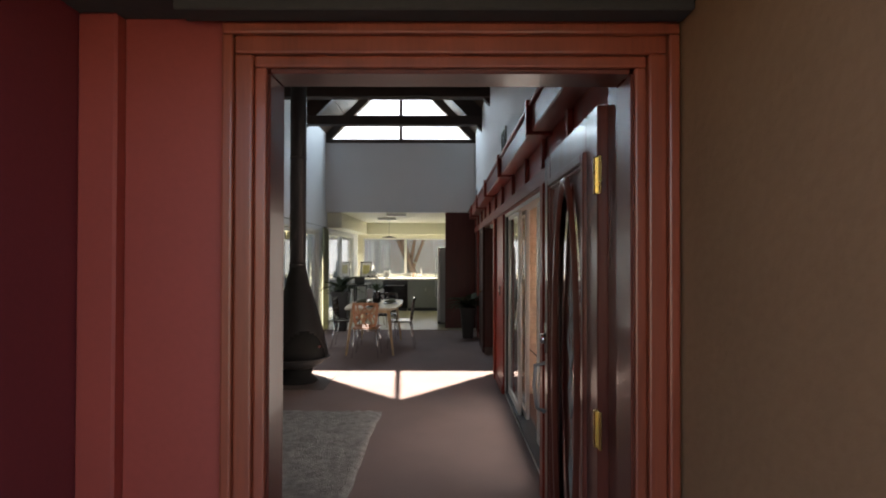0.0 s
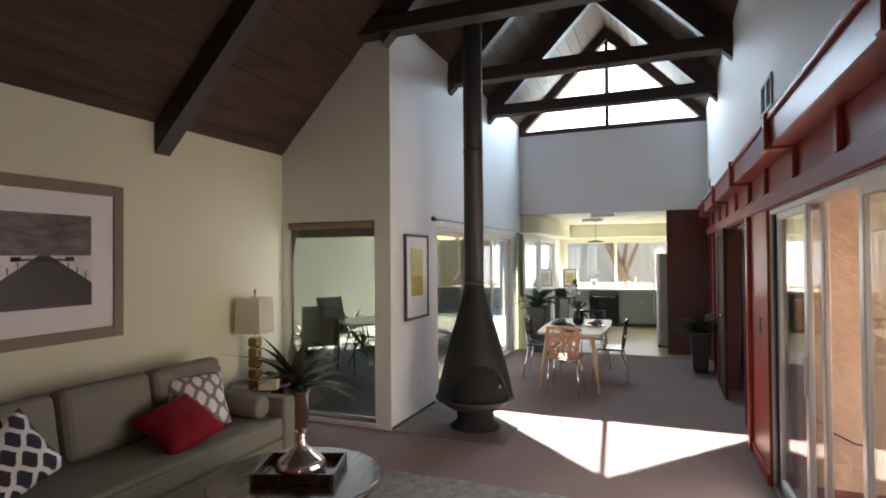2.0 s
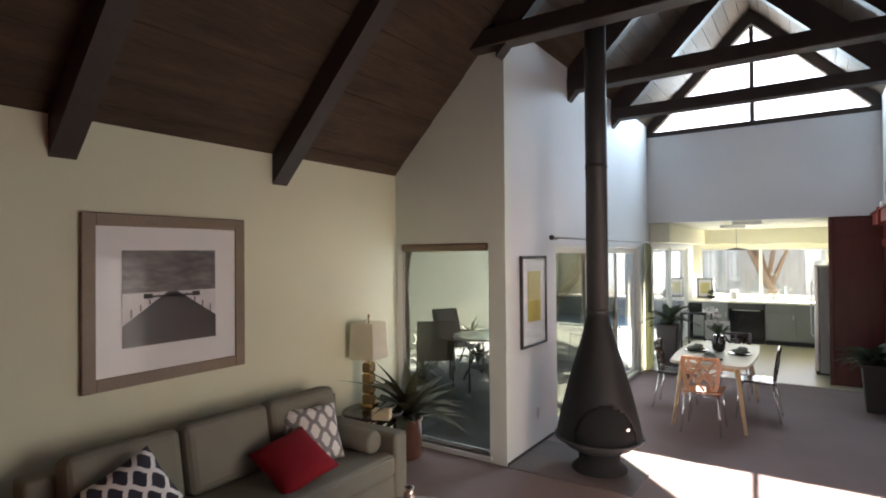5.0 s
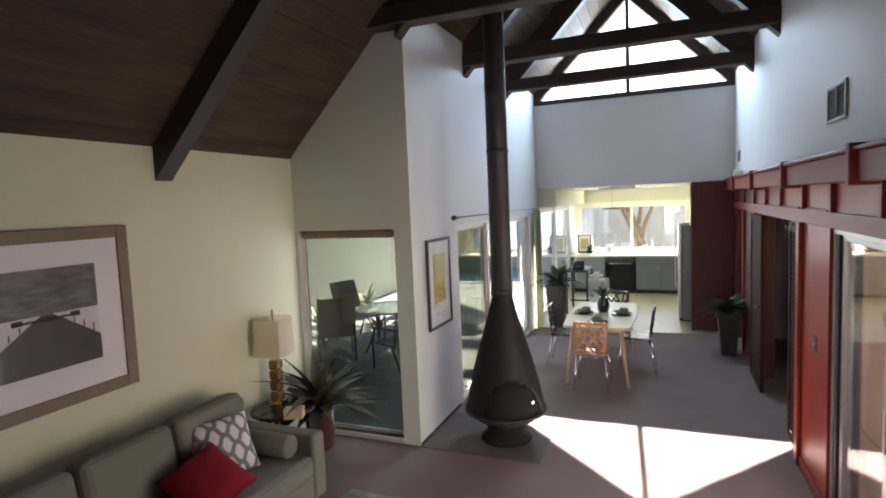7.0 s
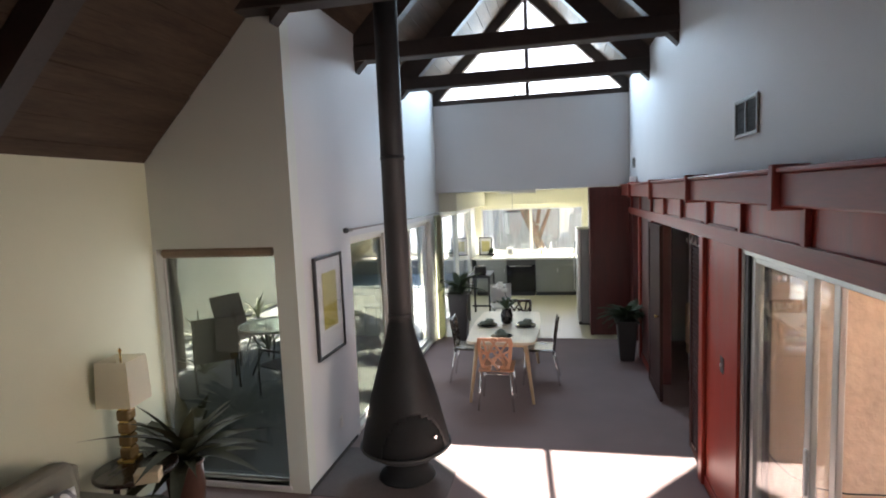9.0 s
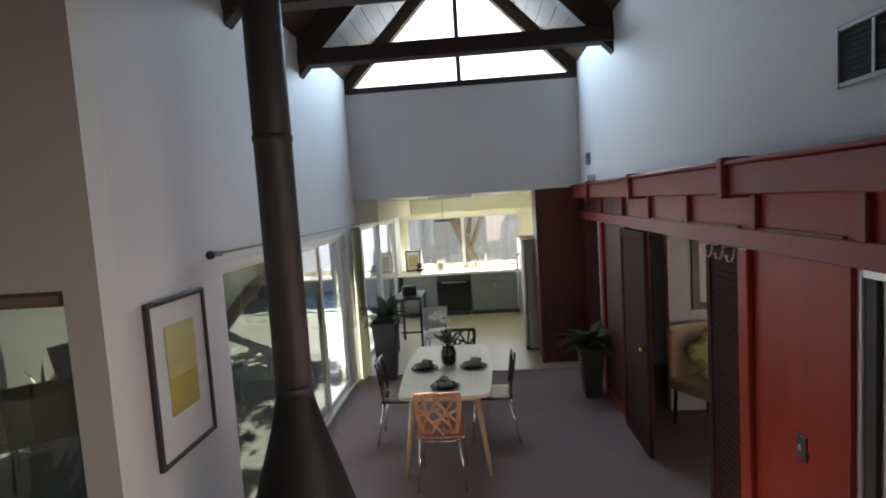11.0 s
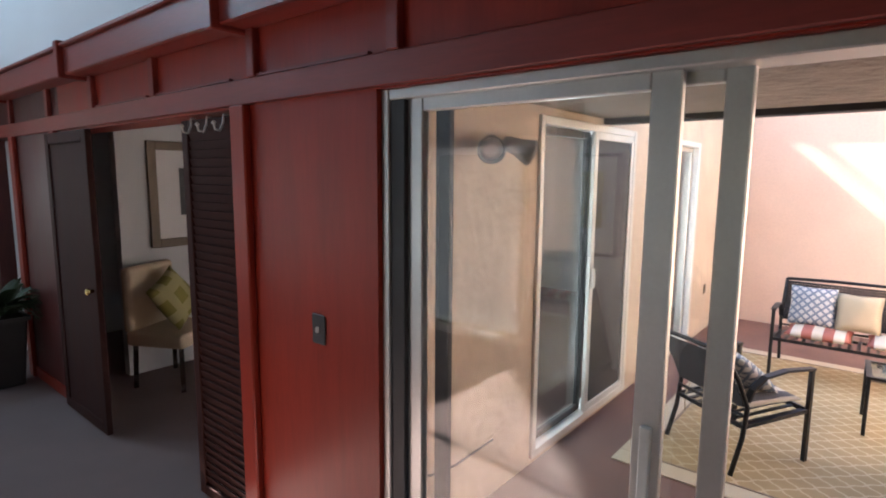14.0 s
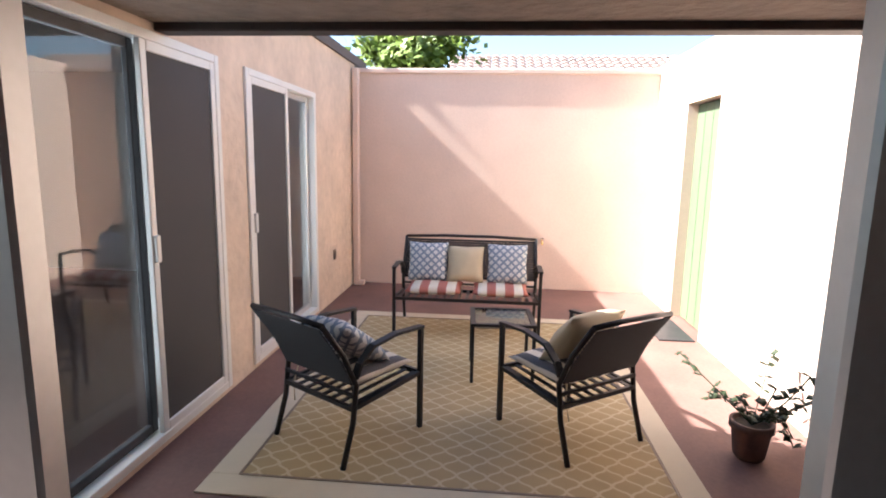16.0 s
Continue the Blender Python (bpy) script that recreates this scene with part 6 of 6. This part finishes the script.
# ---- gardens and distance ----
def foliage(name, parent, centre, size, count, leaf, material, seed, label=""):
    """Many small leaf pairs scattered through uneven clumps."""
    rnd = random.Random(seed)
    verts, faces = [], []
    clumps = [(rnd.gauss(0, 0.42) * size[0], rnd.gauss(0, 0.42) * size[1], rnd.gauss(0, 0.38) * size[2], rnd.uniform(0.18, 0.36)) for _ in range(max(10, count // 130))]
    for k in range(count):
        cx_, cy_, cz_, r = clumps[k % len(clumps)]
        rr = r * min(size)
        p = Vector((centre[0] + cx_ + rnd.gauss(0, 0.6) * rr, centre[1] + cy_ + rnd.gauss(0, 0.6) * rr, centre[2] + cz_ + rnd.gauss(0, 0.5) * rr))
        a = Vector((rnd.uniform(-1, 1), rnd.uniform(-1, 1), rnd.uniform(-0.6, 0.8))).normalized() * leaf * rnd.uniform(0.6, 1.3)
        b = a.orthogonal().normalized() * leaf * 0.35
        n0 = len(verts)
        verts += [p, p + a * 0.5 + b, p + a, p + a * 0.5 - b]
        faces.append((n0, n0 + 1, n0 + 2, n0 + 3))
    me = bpy.data.meshes.new(name)
    me.from_pydata([tuple(v) for v in verts], [], faces)
    me.materials.append(material)
    return part(name, me, material, parent, label)


def tree(x, y, z, height, size, label, seed, count=5200, lean=0.0, material=LEAF, leaf=0.12):
    t = thing("tree", x, y, z, 0, label, "tree")
    rnd = random.Random(seed)
    part("trunk", bm_tube([(0, 0, 0), (lean * 0.4, 0.05, height * 0.25), (lean * 0.9, 0.0, height * 0.5), (lean * 1.3, 0.1, height * 0.72)], 0.15, 12, taper=0.07), BARK, t)
    for k in range(7):
        a, f = k * 2.4 + rnd.uniform(-0.4, 0.4), rnd.uniform(0.22, 0.6)
        r = rnd.uniform(0.5, 0.95)
        s = Vector((lean * 1.8 * f, 0.03, height * f))
        e = Vector((lean + size[0] * r * math.cos(a), size[1] * r * math.sin(a), height * rnd.uniform(0.75, 1.0)))
        part("limb", bm_tube([s, s.lerp(e, 0.4) + Vector((0, 0, 0.25)), e], 0.07, 8, taper=0.015), BARK, t)
    foliage("crown", t, (lean, 0, height), size, count, leaf, material, seed)
    return t


# Two trees added out of view; their crowns shade and dapple the court.
tree(-5.6, 13.3, -0.05, 3.9, (1.9, 2.3, 0.7), "dense dark-leaved tree, added out of view to shade the court", 3, 24000, leaf=0.15)
tree(-6.7, 15.7, -0.05, 3.6, (2.0, 2.2, 0.55), "leaning gappy-crowned tree, added out of view to dapple the court", 7, 8000, lean=2.0, leaf=0.15)
tree(-0.9, 18.6, -0.1, 4.0, (1.8, 1.0, 0.9), "leaning bare-trunked tree behind the kitchen window", 5, 2600, lean=-0.9)
tree(-6.6, 10.2, -0.05, 3.6, (1.2, 1.5, 0.8), "small court tree beside the stucco wall", 8, 8000)
# Out-of-view tree, added up-sun to streak the patio's east wall.
tree(6.45, 13.2, -0.14, 8.0, (0.75, 1.1, 0.9), "unseen sparse tree added behind the bedroom wing to dapple the patio wall", 21, 380, leaf=0.22)
tree(10.5, 7.0, -0.14, 3.5, (1.1, 1.0, 0.8), "sunlit leafy tree behind the garden wall", 12, 6500, material=BRIGHTLEAF, leaf=0.16)
for k, (x, y) in enumerate(((-7.2, 11.6), (-7.1, 12.7), (-7.2, 13.6), (-6.9, 9.4), (-6.6, 11.0), (-7.2, 10.4), (-5.6, 11.2), (-5.9, 9.9))):
    t = thing("shrub", x, y, -0.05, 40 * k, "strappy green shrub along the court wall", "shrub", "shrubs along the court wall")
    kinds = [blade_mesh("leaf", 0.6, 0.05, d) for d in (0.3, 0.6)]
    for me in kinds:
        me.materials.append(SHRUBLEAF)
    r9 = random.Random(k)
    for q in range(24):
        part("leaf", kinds[q % 2], SHRUBLEAF, t, m=pose(0, 0, 0.02, 0, -r9.uniform(25, 85), q * 137.5) @ Matrix.Diagonal((r9.uniform(0.6, 1.1),) * 3 + (1,)))


def sling_chair(x, y, rz):
    t = thing("court_chair", x, y, -0.05, rz, "black high-backed sling chair in the court", "chair", "chairs round the court table")
    for s in (-1, 1):
        part("side_frame", bm_tube([(s * 0.27, 0.24, 0), (s * 0.27, 0.25, 0.40), (s * 0.27, -0.20, 0.38), (s * 0.27, -0.42, 1.02)], 0.014, 8), IRON, t)
        part("rear_leg", bm_tube([(s * 0.27, -0.30, 0), (s * 0.27, -0.14, 0.38)], 0.014, 8), IRON, t)
        part("arm", bm_tube([(s * 0.27, 0.24, 0.40), (s * 0.28, 0.20, 0.62), (s * 0.28, -0.28, 0.62)], 0.013, 8), IRON, t)
    part("seat_sling", bm_bar((0, 0.24, 0.40), (0, -0.2, 0.38), 0.52, 0.008), MESHCLOTH, t)
    part("back_sling", bm_bar((0, -0.2, 0.38), (0, -0.42, 1.02), 0.52, 0.008), MESHCLOTH, t)
    return t


sling_chair(-5.45, 9.58, 38)
sling_chair(-4.75, 11.15, 170)
sling_chair(-5.75, 10.75, -110)
sling_chair(-4.28, 9.42, 72)
gt = thing("court_table", -4.85, 10.25, -0.05, 0, "round glass-topped table in the court", "table")
part("glass_top", bm_lathe([(0.55, 0.70), (0.56, 0.705), (0.55, 0.71)], 40), TABLEGLASS, gt)
part("rim", bm_tube([(0.56 * math.cos(a), 0.56 * math.sin(a), 0.70) for a in np.linspace(0, 2 * math.pi, 37)], 0.015, 6), WHITEALU, gt)
for k in range(4):
    a = radians(45 + 90 * k)
    part("leg", bm_tube([(0.42 * math.cos(a), 0.42 * math.sin(a), 0), (0.25 * math.cos(a), 0.25 * math.sin(a), 0.35), (0.42 * math.cos(a), 0.42 * math.sin(a), 0.69)], 0.014, 8), IRON, gt)

# neighbour's tiled roof beyond the garden wall
nb_ = thing("neighbour_house", 11.5, 3.2, 0.1, 0, "neighbouring house with a brown tiled roof", "house")
part("wall", bm_box(0.6, -6.0, -0.24, 6.0, 3.2, 2.75), PINK, nb_)
rt = bmesh.new()
rows_t, pitch = 11, 0.42
for k in range(rows_t):
    x0, z0 = 0.1 + k * 0.27, 2.75 + k * 0.27 * pitch
    for j in range(47):
        y0 = -6.3 + j * 0.205
        pts = []
        for q in range(5):
            f = q / 4
            pts.append((y0 + 0.2 * f, 0.045 * math.sin(math.pi * f)))
        lo = [rt.verts.new((x0 - 0.04, y_, z0 + zz + 0.03)) for y_, zz in pts]
        hi = [rt.verts.new((x0 + 0.27, y_, z0 + zz + 0.27 * pitch)) for y_, zz in pts]
        dn = [rt.verts.new((x0 - 0.04, y_, z0 - 0.01)) for y_, zz in pts]
        for q in range(4):
            rt.faces.new((lo[q], lo[q + 1], hi[q + 1], hi[q]))
            rt.faces.new((dn[q], dn[q + 1], lo[q + 1], lo[q]))
part("roof_tiles", rt, ROOFTILE, nb_, "rows of brown roof tiles")
nb_.children[-1]["kind"] = "stuff"
part("fascia", bm_box(0.0, -6.3, 2.6, 0.06, 3.35, 2.74), TAUPE, nb_)
